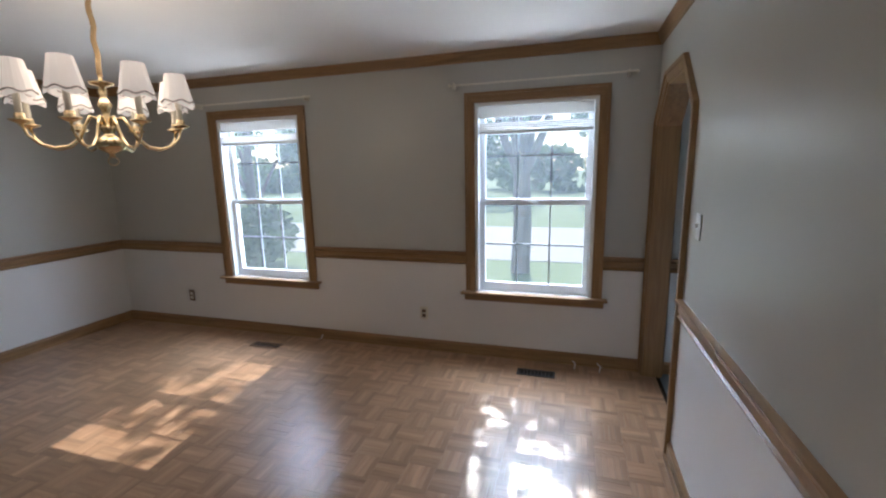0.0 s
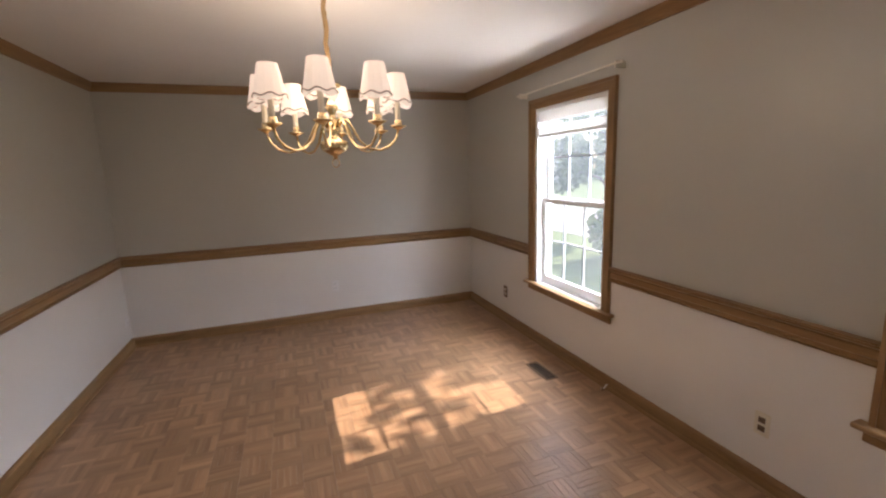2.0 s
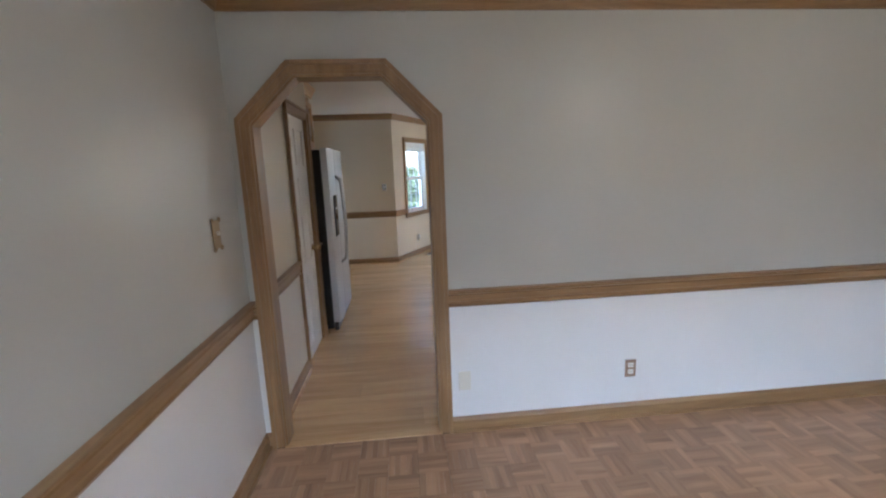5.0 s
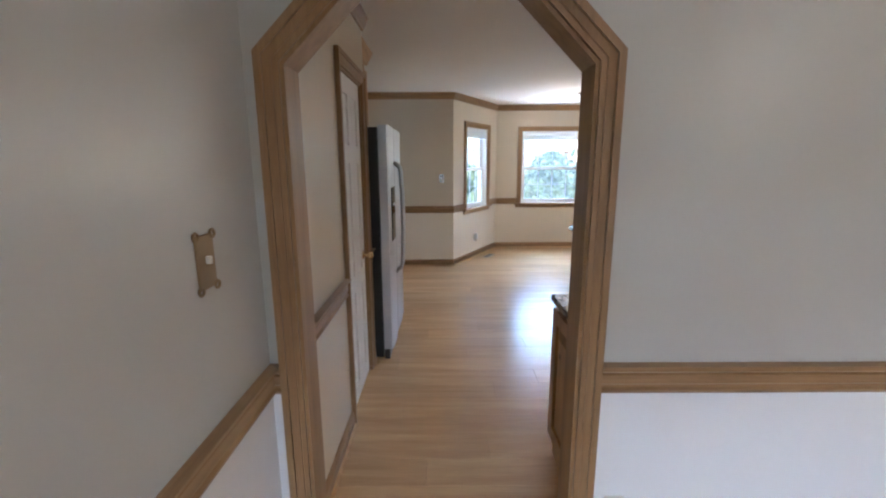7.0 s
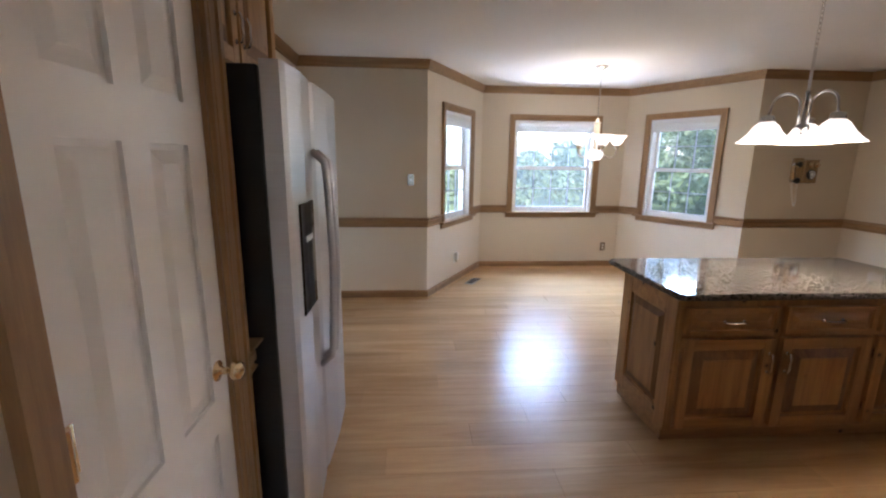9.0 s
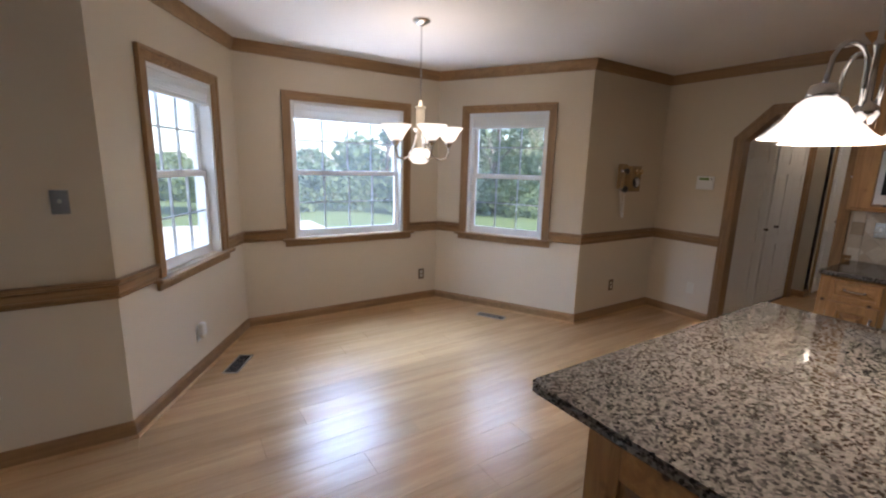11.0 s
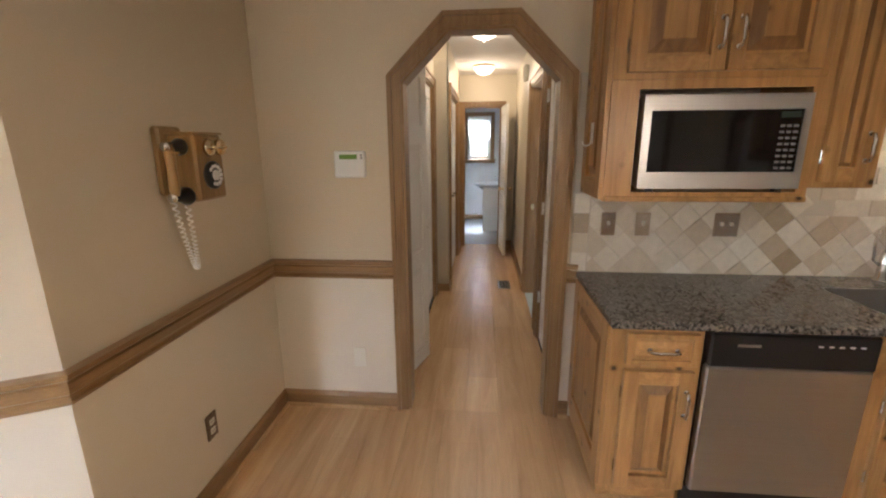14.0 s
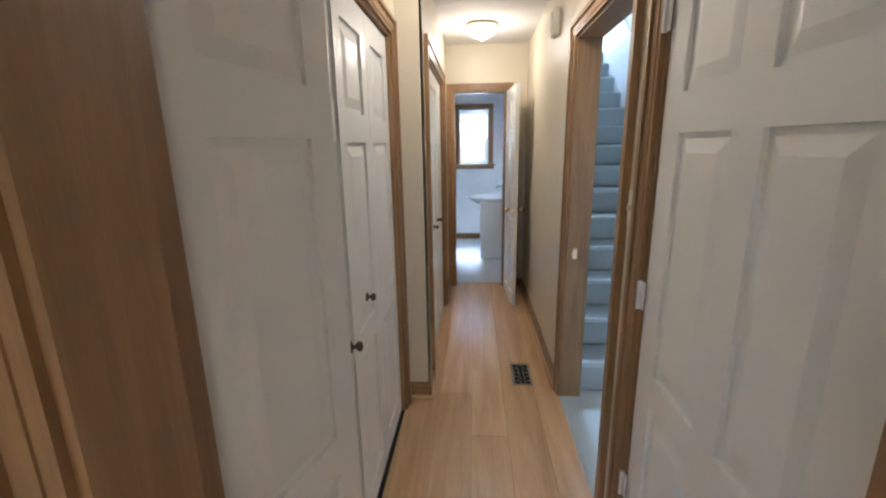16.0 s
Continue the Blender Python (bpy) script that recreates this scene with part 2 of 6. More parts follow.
def lathe(bm, profile, segs=16, m=None):
    """Turn a profile of (radius, z) about the z axis."""
    m = m or Matrix()
    rings = [[bm.verts.new(m @ Vector((r * math.cos(a), r * math.sin(a), z))) for a in (2 * math.pi * i / segs for i in range(segs))] for r, z in profile]
    for a, b in zip(rings, rings[1:]):
        for i in range(segs):
            bm.faces.new((a[i], a[(i + 1) % segs], b[(i + 1) % segs], b[i]))
    for ring, (r, z) in ((rings[0], profile[0]), (rings[-1], profile[-1])):
        if r > 1e-4:
            bm.faces.new(ring)
    bmesh.ops.remove_doubles(bm, verts=bm.verts, dist=1e-5)
    return bm


def tube(bm, pts, r, segs=8, m=None, taper=None):
    """A round bar along points."""
    m = m or Matrix()
    pts = [Vector(p) for p in pts]
    rings, side = [], None
    for i, p in enumerate(pts):
        d = (pts[min(i + 1, len(pts) - 1)] - pts[max(i - 1, 0)]).normalized()
        if side is None:
            side = d.orthogonal().normalized()
        side = (side - d * side.dot(d)).normalized()
        up = d.cross(side)
        rr = r if taper is None else r + (taper - r) * i / (len(pts) - 1)
        rings.append([bm.verts.new(m @ (p + rr * (math.cos(a) * side + math.sin(a) * up))) for a in (2 * math.pi * k / segs for k in range(segs))])
    for a, b in zip(rings, rings[1:]):
        for i in range(segs):
            bm.faces.new((a[i], a[(i + 1) % segs], b[(i + 1) % segs], b[i]))
    bm.faces.new(rings[0])
    bm.faces.new(rings[-1][::-1])
    return bm


def arc(c, r, a0, a1, n=10, plane="xz"):
    out = []
    for i in range(n + 1):
        a = radians(a0 + (a1 - a0) * i / n)
        u, v = r * math.cos(a), r * math.sin(a)
        out.append((c[0] + u, c[1], c[2] + v) if plane == "xz" else (c[0], c[1] + u, c[2] + v) if plane == "yz" else (c[0] + u, c[1] + v, c[2]))
    return out


# ---- setting ----
W, E, S, N, H, HD = -3.60, 1.49, 1.10, 4.585, 2.44, 2.372
KW, KS, KN, KE, PX, PY = -3.925, -3.78, 0.985, 2.05, 1.465, -0.66
BAY = [(-2.73, KS), (-1.97, -5.14), (0.01, -5.14), (0.78, KS)]
RAIL, KRAIL, ARCH_TOP, ARCH_SH = 0.868, 0.884, 2.015, 1.779


def wall_frame(p0, p1):
    """u along the wall, v outward, z up."""
    d = Vector((p1[0] - p0[0], p1[1] - p0[1], 0))
    u = d.normalized()
    m = Matrix(((u.x, u.y, 0, p0[0]), (u.y, -u.x, 0, p0[1]), (0, 0, 1, 0), (0, 0, 0, 1)))
    return m, d.length


def wall(name, p0, p1, material, openings=(), thick=0.12, height=H, base=0.0, label="painted interior wall"):
    """Openings: (u0, u1, z0, z1, cut); a cut above 0 slants the upper corners."""
    m, length = wall_frame(p0, p1)
    bm, at = bmesh.new(), 0.0
    for u0, u1, z0, z1, cut in sorted(openings):
        if u0 - at > 1e-4:
            box(bm, at, u0, 0, thick, base, height, m)
        if z0 > base:
            box(bm, u0, u1, 0, thick, base, z0, m)
        if z1 < height:
            box(bm, u0, u1, 0, thick, z1, height, m)
        if cut:
            for tri in ([(u0, z1), (u0 + cut, z1), (u0, z1 - cut)], [(u1, z1), (u1, z1 - cut), (u1 - cut, z1)]):
                prism(bm, tri, lambda k, a, b: (a, k * thick, b), m)
        at = u1
    if length - at > 1e-4:
        box(bm, at, length, 0, thick, base, height, m)
    return tagged(finish(name, bm, material), label, "wall", kind="structure")


# profiles of (depth from the wall, height)
P_SHOE = [(0.0185, 0), (0.033, 0), (0.032, 0.008), (0.026, 0.014), (0.0185, 0.016)]
P_BASE = [(0, 0), (0.018, 0), (0.018, 0.07), (0.012, 0.08), (0.006, 0.088), (0, 0.09)]
P_BASEK = [(0, 0), (0.018, 0), (0.018, 0.07), (0.012, 0.082), (0.006, 0.09), (0, 0.092)]
P_RAIL = [(0, -0.103), (0.014, -0.1), (0.02, -0.088), (0.01, -0.08), (0.01, -0.072), (0.017, -0.066), (0.017, -0.038), (0.01, -0.031), (0.025, -0.021), (0.025, -0.013), (0.036, -0.008), (0.036, 0), (0, 0)]
P_CROWN = [(0, -0.09), (0.012, -0.088), (0.016, -0.072), (0.024, -0.06), (0.034, -0.033), (0.04, -0.015), (0.042, 0), (0, 0)]
P_CROWND = [(0, -0.074), (0.011, -0.072), (0.014, -0.06), (0.022, -0.05), (0.032, -0.027), (0.038, -0.012), (0.04, 0), (0, 0)]


def trims(loop, closed, kinds, axis_of=None):
    """Run mouldings round a loop of wall corners. kinds: name, profile, height and the gaps of each wall."""
    n = len(loop)
    for i in range(n if closed else n - 1):
        p, a, b, q = loop[i - 1], loop[i], loop[(i + 1) % n], loop[(i + 2) % n]
        m, length = wall_frame(a, b)
        d = Vector((b[0] - a[0], b[1] - a[1]))

        def mitre(d0, d1):
            turn = math.atan2(d0[0] * d1[1] - d0[1] * d1[0], d0[0] * d1[0] + d0[1] * d1[1])
            return math.tan(turn / 2)
        k0 = mitre((a[0] - p[0], a[1] - p[1]), d) if closed or i > 0 else 0
        k1 = mitre(d, (q[0] - b[0], q[1] - b[1])) if closed or i < n - 2 else 0
        grain = "x" if abs(d.x) > abs(d.y) else "y"
        for name, profile, z, gaps in kinds:
            at, runs = 0.0, []
            for g0, g1 in sorted(gaps.get(i, ())):
                if g0 - at > 0.004:
                    runs.append((at, g0))
                at = max(at, g1)
            if length - at > 0.004:
                runs.append((at, length))
            for u0, u1 in runs:
                c0, c1 = (k0 if u0 == 0 else 0), (k1 if u1 == length else 0)
                bm = prism(bmesh.new(), profile, lambda k, dd, h: ((u1 - c1 * dd) if k else (u0 + c0 * dd), -dd, z + h), m)
                tagged(finish(name, bm, M_PLANK if name == "shoe_moulding" else M_TRIM[grain]), "brown stained wood " + name.replace("_", " "), "trim", kind="structure")


def arch_trim(name, p0, p1, u0, u1, thick, label, faces=("in", "out"), w=0.06, d=0.02):
    """Octagonal wooden archway: jamb lining, and a mitred casing on each face. u0, u1: the clear opening."""
    m, _ = wall_frame(p0, p1)
    top, sh = ARCH_TOP, ARCH_SH
    cut = top - sh

    def ring(o):
        k = o * math.tan(radians(22.5))
        return [(u0 - o, 0), (u0 - o, sh + k), (u0 + cut - k, top + o), (u1 - cut + k, top + o), (u1 + o, sh + k), (u1 + o, 0)]
    root = thing(name, Matrix(), label, "archway", kind="structure")
    # lining
    bm = bmesh.new()
    a, b = ring(-0.018), ring(0.0)
    for i in range(5):
        prism(bm, [a[i], a[i + 1], b[i + 1], b[i]], lambda k, x, z: (x, (-0.004 if k == 0 else thick + 0.004), z), m)
    part("lining", bm, M_TRIM["z"], root)
    for f in faces:
        for i in range(5):
            bm = bmesh.new()
            for o0, o1, dd in ((-0.006, 0.012, d * 0.7), (0.012, w - 0.022, d * 0.85), (w - 0.022, w, d * 1.3)):
                a, b = ring(o0), ring(o1)
                ya, yb = (-dd, 0.0) if f == "in" else (thick, thick + dd)
                prism(bm, [a[i], a[i + 1], b[i + 1], b[i]], lambda k, x, z: (x, ya if k == 0 else yb, z), m)
            part("casing", bm, M_TRIM["z"], root)
    return root


def rect_casing(root, m, u0, u1, z0, z1, w=0.07, d=0.02, sill=False, v=0.0, sgn=-1, name="casing"):
    """Mitred casing round an opening on the wall's face."""
    def quad(o):
        return [(u0 - o, z0 - (o if sill is None else 0)), (u0 - o, z1 + o), (u1 + o, z1 + o), (u1 + o, z0)]
    for i in range(3):
        bm = bmesh.new()
        for o0, o1, dd in ((-0.004, 0.012, d * 0.7), (0.012, w - 0.02, d * 0.85), (w - 0.02, w, d * 1.3)):
            a, b = quad(o0), quad(o1)
            prism(bm, [a[i], a[i + 1], b[i + 1], b[i]], lambda k, x, z: (x, v + sgn * (dd if k else 0.0), z), m)
        part(name, bm, M_TRIM["z" if i != 1 else "x"], root)


def window(name, p0, p1, u0, u1, z0, z1, blind, thick=0.15, cols=3, label="white vinyl double-hung window in brown wooden casing", rows=2, gap=0.0):
    """A double-hung window. u0..u1, z0..z1: the clear opening; blind: how far the raised blind hangs down."""
    m, _ = wall_frame(p0, p1)
    root = thing(name, Matrix(), label, "window", kind="structure")
    rect_casing(root, m, u0, u1, z0, z1)
    part("window_sill", cube(u0 - 0.11, u1 + 0.11, -0.055, 0.06, z0 - 0.022, z0, m, 0.004), M_TRIM["x"], root)
    part("apron", cube(u0 - 0.085, u1 + 0.085, -0.02, 0, z0 - 0.075, z0 - 0.022, m, 0.004), M_TRIM["x"], root)
    # jamb liner
    bm = bmesh.new()
    box(bm, u0, u0 + 0.03, 0.0, thick, z0, z1, m)
    box(bm, u1 - 0.03, u1, 0.0, thick, z0, z1, m)
    box(bm, u0 + 0.03, u1 - 0.03, 0.0, thick, z1 - 0.03, z1, m)
    box(bm, u0 + 0.03, u1 - 0.03, 0.06, thick, z0, z0 + 0.025, m)
    part("window_frame", bm, M_VINYL, root)
    mid = (z0 + z1) / 2 - 0.02
    for k, (a, b, v) in enumerate(((z0 + 0.025, mid + 0.02, 0.06), (mid - 0.015, z1 - 0.03, 0.095))):
        x0, x1 = u0 + 0.03, u1 - 0.03
        bm = bmesh.new()
        box(bm, x0, x0 + 0.04, v, v + 0.032, a, b, m)
        box(bm, x1 - 0.04, x1, v, v + 0.032, a, b, m)
        box(bm, x0 + 0.04, x1 - 0.04, v, v + 0.032, a, a + 0.042, m)
        box(bm, x0 + 0.04, x1 - 0.04, v, v + 0.032, b - 0.038, b, m)
        sash = part("sash", bm, M_VINYL, root)
        gx0, gx1, gz0, gz1 = x0 + 0.04, x1 - 0.04, a + 0.042, b - 0.038
        pane = part("pane", cube(gx0, gx1, v + 0.013, v + 0.018, gz0, gz1, m), M_GLASS, sash)
        pane.visible_shadow = False
        for c in range(1, cols):
            x = gx0 + (gx1 - gx0) * c / cols
            part("muntin", cube(x - 0.0055, x + 0.0055, v + 0.008, v + 0.023, gz0, gz1, m), M_MUNTIN, sash)
        for c in range(1, rows):
            z = gz0 + (gz1 - gz0) * c / rows
            part("muntin", cube(gx0, gx1, v + 0.0085, v + 0.0225, z - 0.0055, z + 0.0055, m), M_MUNTIN, sash)
        if k == 0:
            part("sash_lock", cube((x0 + x1) / 2 - 0.03, (x0 + x1) / 2 + 0.03, v - 0.012, v, b - 0.03, b - 0.012, m, 0.003), M_VINYL, sash)
    # sheet carried over both sashes to veil the view outside like haze
    scr = part("haze_screen", cube(u0 + 0.03, u1 - 0.03, thick - 0.012, thick - 0.011, z0 + 0.025, z1 - 0.03, m), M_HAZE_SCREEN, root, "insect screen sheet extended over both sashes as haze veil")
    scr.visible_shadow = False
    # raised cellular blind
    bl = thing("window_blind", Matrix(), "white cellular blind raised to the window's top", "blind", "window blinds")
    part("head_rail", cube(u0 + 0.034, u1 - 0.034, 0.005, 0.05, z1 - 0.085 - gap * 0.7, z1 - 0.032, m, 0.004), M_BLIND, bl)
    zz = z1 - 0.085 - gap * 1.7
    for q in ((0.25, 0.75) if gap else ()):
        x = u0 + (u1 - u0) * q
        part("lift_cord", tube(bmesh.new(), [(x, 0.026, zz - 0.01), (x, 0.026, z1 - 0.08)], 0.0015, 5, m), M_BLIND, bl)
    folds, top_z = max(2, int((zz - (z1 - blind + 0.03)) / 0.0145)), zz
    zz = top_z - 0.0145 * folds
    near = [(0.012 if k % 2 == 0 else 0.004, top_z - 0.00725 * k) for k in range(2 * folds + 1)]
    far = [(0.036 if k % 2 == 0 else 0.046, top_z - 0.00725 * k) for k in range(2 * folds + 1)]
    part("fabric", prism(bmesh.new(), near + far[::-1], lambda k, v, z: (u0 + 0.037 if k == 0 else u1 - 0.037, v, z), m), M_BLIND, bl)
    part("bottom_rail", cube(u0 + 0.036, u1 - 0.036, 0.008, 0.044, zz - 0.024, zz, m, 0.003), M_VINYL, bl)
    return root


def slab(name, x0, x1, y0, y1, z0, z1, material, label, category):
    return tagged(finish(name, cube(x0, x1, y0, y1, z0, z1), material), label, category, kind="structure")


# floors: sub-floors, with the laid pieces on top of them at the end of the file
slab("floor_dining", W - 0.1, E + 0.12, S - 0.115, N + 0.1, -0.2, -0.012, M_DARK, "parquet wood floor of worn brown oak blocks", "floor")
slab("floor_kitchen", KW - 0.12, KE + 0.1, -5.4, S - 0.115, -0.2, -0.012, M_DARK, "light honey laminate plank floor", "floor")
slab("floor_hall", -8.2, KW - 0.12, -3.75, -2.1, -0.2, -0.012, M_DARK, "light honey laminate plank floor", "floor")
slab("ceiling_dining", W, E, S, N, HD, H + 0.15, M_CEIL, "white painted ceiling", "ceiling")
slab("ceiling_kitchen", KW - 0.12, KE + 0.2, -5.5, S - 0.115, H, H + 0.15, M_CEIL, "white painted ceiling", "ceiling")
slab("ceiling_hall", -8.27, KW - 0.12, -3.8, -2.08, H - 0.02, H + 0.15, M_CEIL, "white painted ceiling", "ceiling")

CUT = ARCH_TOP - ARCH_SH
# dining room
A1, B1, A2, B2 = -2.195, -1.319, 0.221, 1.12
SA, EA, WA, LA = (0.485, 1.392), (3.63, 4.515), (-3.045, -2.265), (-3.69, -2.88)
WZ0, WZ1 = 0.545, 2.012
wall("wall_dining_south", (W, S), (E, S), M_DIN, [(SA[0] - W, SA[1] - W, 0, ARCH_TOP, CUT)], 0.115)
wall("wall_dining_east", (E, S), (E, N), M_DIN, [(EA[0] - S, EA[1] - S, 0, ARCH_TOP, CUT)])
wall("wall_dining_north", (E, N), (W, N), M_DIN, [(E - B2, E - A2, WZ0, WZ1, 0), (E - B1, E - A1, WZ0, WZ1, 0)], 0.15)
wall("wall_dining_west", (W, N), (W, S), M_DIN)
arch_trim("archway_dining_kitchen", (W, S), (E, S), SA[0] - W, SA[1] - W, 0.115, "octagonal brown wood archway between dining room and kitchen")
arch_trim("archway_foyer", (E, S), (E, N), EA[0] - S, EA[1] - S, 0.12, "octagonal brown wood archway to the foyer")
window("window_1", (E, N), (W, N), E - B1, E - A1, WZ0, WZ1, 0.255, gap=0.04)
window("window_2", (E, N), (W, N), E - B2, E - A2, WZ0, WZ1, 0.255, gap=0.04)
wgap = [(E - B2 - 0.07, E - A2 + 0.07), (E - B1 - 0.07, E - A1 + 0.07)]
s_gap, e_gap = [(SA[0] - W - 0.061, SA[1] - W + 0.061)], [(EA[0] - S - 0.061, EA[1] - S + 0.061)]
trims([(W, S), (E, S), (E, N), (W, N)], True, [
    ("baseboard", P_BASE, 0, {0: s_gap, 1: e_gap}),
    ("base_shoe", P_SHOE, 0, {0: s_gap, 1: e_gap}),
    ("chair_rail", P_RAIL, RAIL, {0: s_gap, 1: e_gap, 2: wgap}),
    ("crown_moulding", P_CROWND, HD, {})])

# kitchen
KLOOP = [(KW, KS), BAY[0], BAY[1], BAY[2], BAY[3], (KE, KS), (KE, PY), (PX, PY), (PX, KN), (KW, KN)]
BZ0, BZ1 = 0.795, 2.02
SL = math.hypot(BAY[1][0] - BAY[0][0], BAY[1][1] - BAY[0][1])
BR, BM, BL = (0.37, 1.20), (0.42, 1.54), (SL - 1.17, SL - 0.40)
wall("wall_kitchen_south", KLOOP[0], KLOOP[1], M_KIT)
wall("wall_bay_west", KLOOP[1], KLOOP[2], M_KIT, [(*BR, BZ0, BZ1, 0)], 0.15)
wall("wall_bay_south", KLOOP[2], KLOOP[3], M_KIT, [(*BM, BZ0, BZ1, 0)], 0.15)
wall("wall_bay_east", KLOOP[3], KLOOP[4], M_KIT, [(*BL, BZ0, BZ1, 0)], 0.15)
wall("wall_kitchen_south_east", KLOOP[4], KLOOP[5], M_KIT)
wall("wall_kitchen_east", KLOOP[5], KLOOP[6], M_KIT, [(LA[0] - KS, LA[1] - KS, 0, ARCH_TOP, CUT)])
wall("wall_pantry_side", KLOOP[6], KLOOP[7], M_KIT, (), 0.1)
wall("wall_pantry_front", KLOOP[7], KLOOP[8], M_KIT, [(0.12, 0.73, 0, 2.0, 0)], 0.12)
wall("wall_kitchen_west", KLOOP[9], KLOOP[0], M_KIT, [(KN - WA[1], KN - WA[0], 0, ARCH_TOP, CUT)])
arch_trim("archway_hall", KLOOP[9], KLOOP[0], KN - WA[1], KN - WA[0], 0.12, "octagonal brown wood archway to the hall")
arch_trim("archway_living", KLOOP[5], KLOOP[6], LA[0] - KS, LA[1] - KS, 0.12, "octagonal brown wood archway beside the desk")
window("window_3", KLOOP[1], KLOOP[2], *BR, BZ0, BZ1, 0.17)
window("window_4", KLOOP[2], KLOOP[3], *BM, BZ0, BZ1, 0.17, cols=4)
window("window_5", KLOOP[3], KLOOP[4], *BL, BZ0, BZ1, 0.17)
kg = {1: [(BR[0] - 0.07, BR[1] + 0.07)], 2: [(BM[0] - 0.07, BM[1] + 0.07)], 3: [(BL[0] - 0.07, BL[1] + 0.07)]}
ag = {5: [(LA[0] - KS - 0.061, LA[1] - KS + 0.061), (1.06, 3.2)], 7: [(0.05, 0.80)], 8: [(0, PX - SA[0] + 0.061), (PX - 0.39, 9)], 9: [(0, KN + 2.15), (KN - WA[1] - 0.061, KN - WA[0] + 0.061)], 6: [(0, 0.56)]}
trims(KLOOP, True, [
    ("baseboard", P_BASEK, 0, ag),
    ("shoe_moulding", P_SHOE, 0, ag),
    ("chair_rail", P_RAIL, KRAIL, {**ag, **kg}),
    ("crown_moulding", P_CROWN, H, {8: [(PX - 0.39, 9)], 9: [(0, KN + 2.15)]})])

# hall
HL, HJ, HR, HX, HE = -3.10, -2.975, -2.19, -5.94, -8.05
HLOOP = [(KW - 0.12, HR), (HE, HR), (HE, HJ), (HX, HJ), (HX, HL), (KW - 0.12, HL)]
wall("wall_hall_north", HLOOP[0], HLOOP[1], M_HALL, [(0.075, 0.875, 0, 2.0, 0), (1.105, 1.935, 0, 2.0, 0)])
wall("wall_hall_end", HLOOP[1], HLOOP[2], M_HALL, [(0.20, 0.72, 0, 2.02, 0)])
wall("wall_hall_south_far", HLOOP[2], HLOOP[3], M_HALL, [(0.60, 1.88, 0, 2.0, 0)])
wall("wall_hall_jog", HLOOP[3], HLOOP[4], M_HALL)
wall("wall_hall_south", HLOOP[4], HLOOP[5], M_HALL, [(0.14, 1.78, 0, 2.0, 0)])
trims(HLOOP, False, [("baseboard", P_BASEK, 0, {0: [(0, 2.0)], 1: [(0.13, 0.79)], 2: [(0.53, 1.95)], 4: [(0.08, 1.84)]})])
trims(HLOOP, False, [("shoe_moulding", P_SHOE, 0, {0: [(0, 2.0)], 1: [(0.13, 0.79)], 2: [(0.53, 1.95)], 4: [(0.08, 1.84)]})])

# ---- rooms beyond ----
def room(name, x0, x1, y0, y1, z0, z1, floor_mat, wall_mat, skip=(), windows=()):
    """Plain walls that close a space seen through an opening."""
    t = 0.1
    for side, a in (("north", (x0 - t, x1 + t, y1, y1 + t)), ("south", (x0 - t, x1 + t, y0 - t, y0)), ("east", (x1, x1 + t, y0, y1)), ("west", (x0 - t, x0, y0, y1))):
        if side not in skip:
            slab("wall_" + name + "_" + side, *a, z0, z1, wall_mat, "plain painted wall", "wall")
    slab("floor_" + name, x0, x1, y0, y1, z0 - 0.15, z0, floor_mat, "floor of the next room", "floor")
    slab("ceiling_" + name, x0 - t, x1 + t, y0 - t, y1 + t, z1, z1 + 0.1, M_CEIL, "white ceiling of the next room", "ceiling")


M_SLATE = paint("blue grey tile", (0.22, 0.27, 0.33), rough=0.2)
# foyer
room("foyer", E + 0.12, 3.4, 2.4, N, 0.0, H, M_SLATE, M_DIN, ("west", "north"))
wall("wall_foyer_north", (3.4, N), (E + 0.12, N), M_DIN, [(0.5, 1.2, 0.9, 2.0, 0)])
wall("wall_foyer_west", (E + 0.12, S - 0.4), (E + 0.12, S), M_DIN, (), 0.02)
trims([(3.4, N), (E + 0.12, N)], False, [("baseboard", P_BASE, 0, {}), ("chair_rail", P_RAIL, RAIL, {}), ("crown_moulding", P_CROWN, H, {})])
# living room
room("living", KE + 0.12, 5.2, -3.95, -2.2, 0.0, H, M_CARPET, M_DIN, ("west", "south"))
wall("wall_living_south", (KE + 0.12, -3.95), (5.2, -3.95), M_DIN, [(0.8, 2.2, 0.8, 2.0, 0)])
wall("wall_living_west", (KE + 0.12, KS), (KE + 0.12, -3.95), M_DIN, (), 0.1)
trims([(5.2, -3.95), (5.2, -2.2)], False, [("chair_rail", P_RAIL, RAIL, {}), ("baseboard", P_BASE, 0, {})])
# closets
for nm, x0, x1, y in (("closet_near", HX, KW - 0.12, HL - 0.12), ("closet_far", HE, HX - 0.13, HJ - 0.12)):
    slab("wall_" + nm, x0, x1, y - 0.66, y - 0.6, 0, H, M_WHITE, "closet back wall", "wall")
slab("wall_closet_side_a", KW - 0.12, KW - 0.06, HL - 0.78, HL - 0.12, 0, H, M_WHITE, "closet side wall", "wall")
slab("wall_closet_side_b", HX - 0.06, HX, HL - 0.78, HL - 0.125, 0, H, M_WHITE, "closet side wall", "wall")
slab("wall_pantry_back", PX + 0.12, KE, 0.75, 0.8, 0, H, M_WHITE, "pantry back wall", "wall")
slab("wall_pantry_east", KE, KE + 0.1, PY, KN, 0, H, M_WHITE, "pantry side wall", "wall")
slab("wall_closet_broom", -4.95, -4.1, HR + 0.6, HR + 0.66, 0, H, M_WHITE, "closet back wall", "wall")
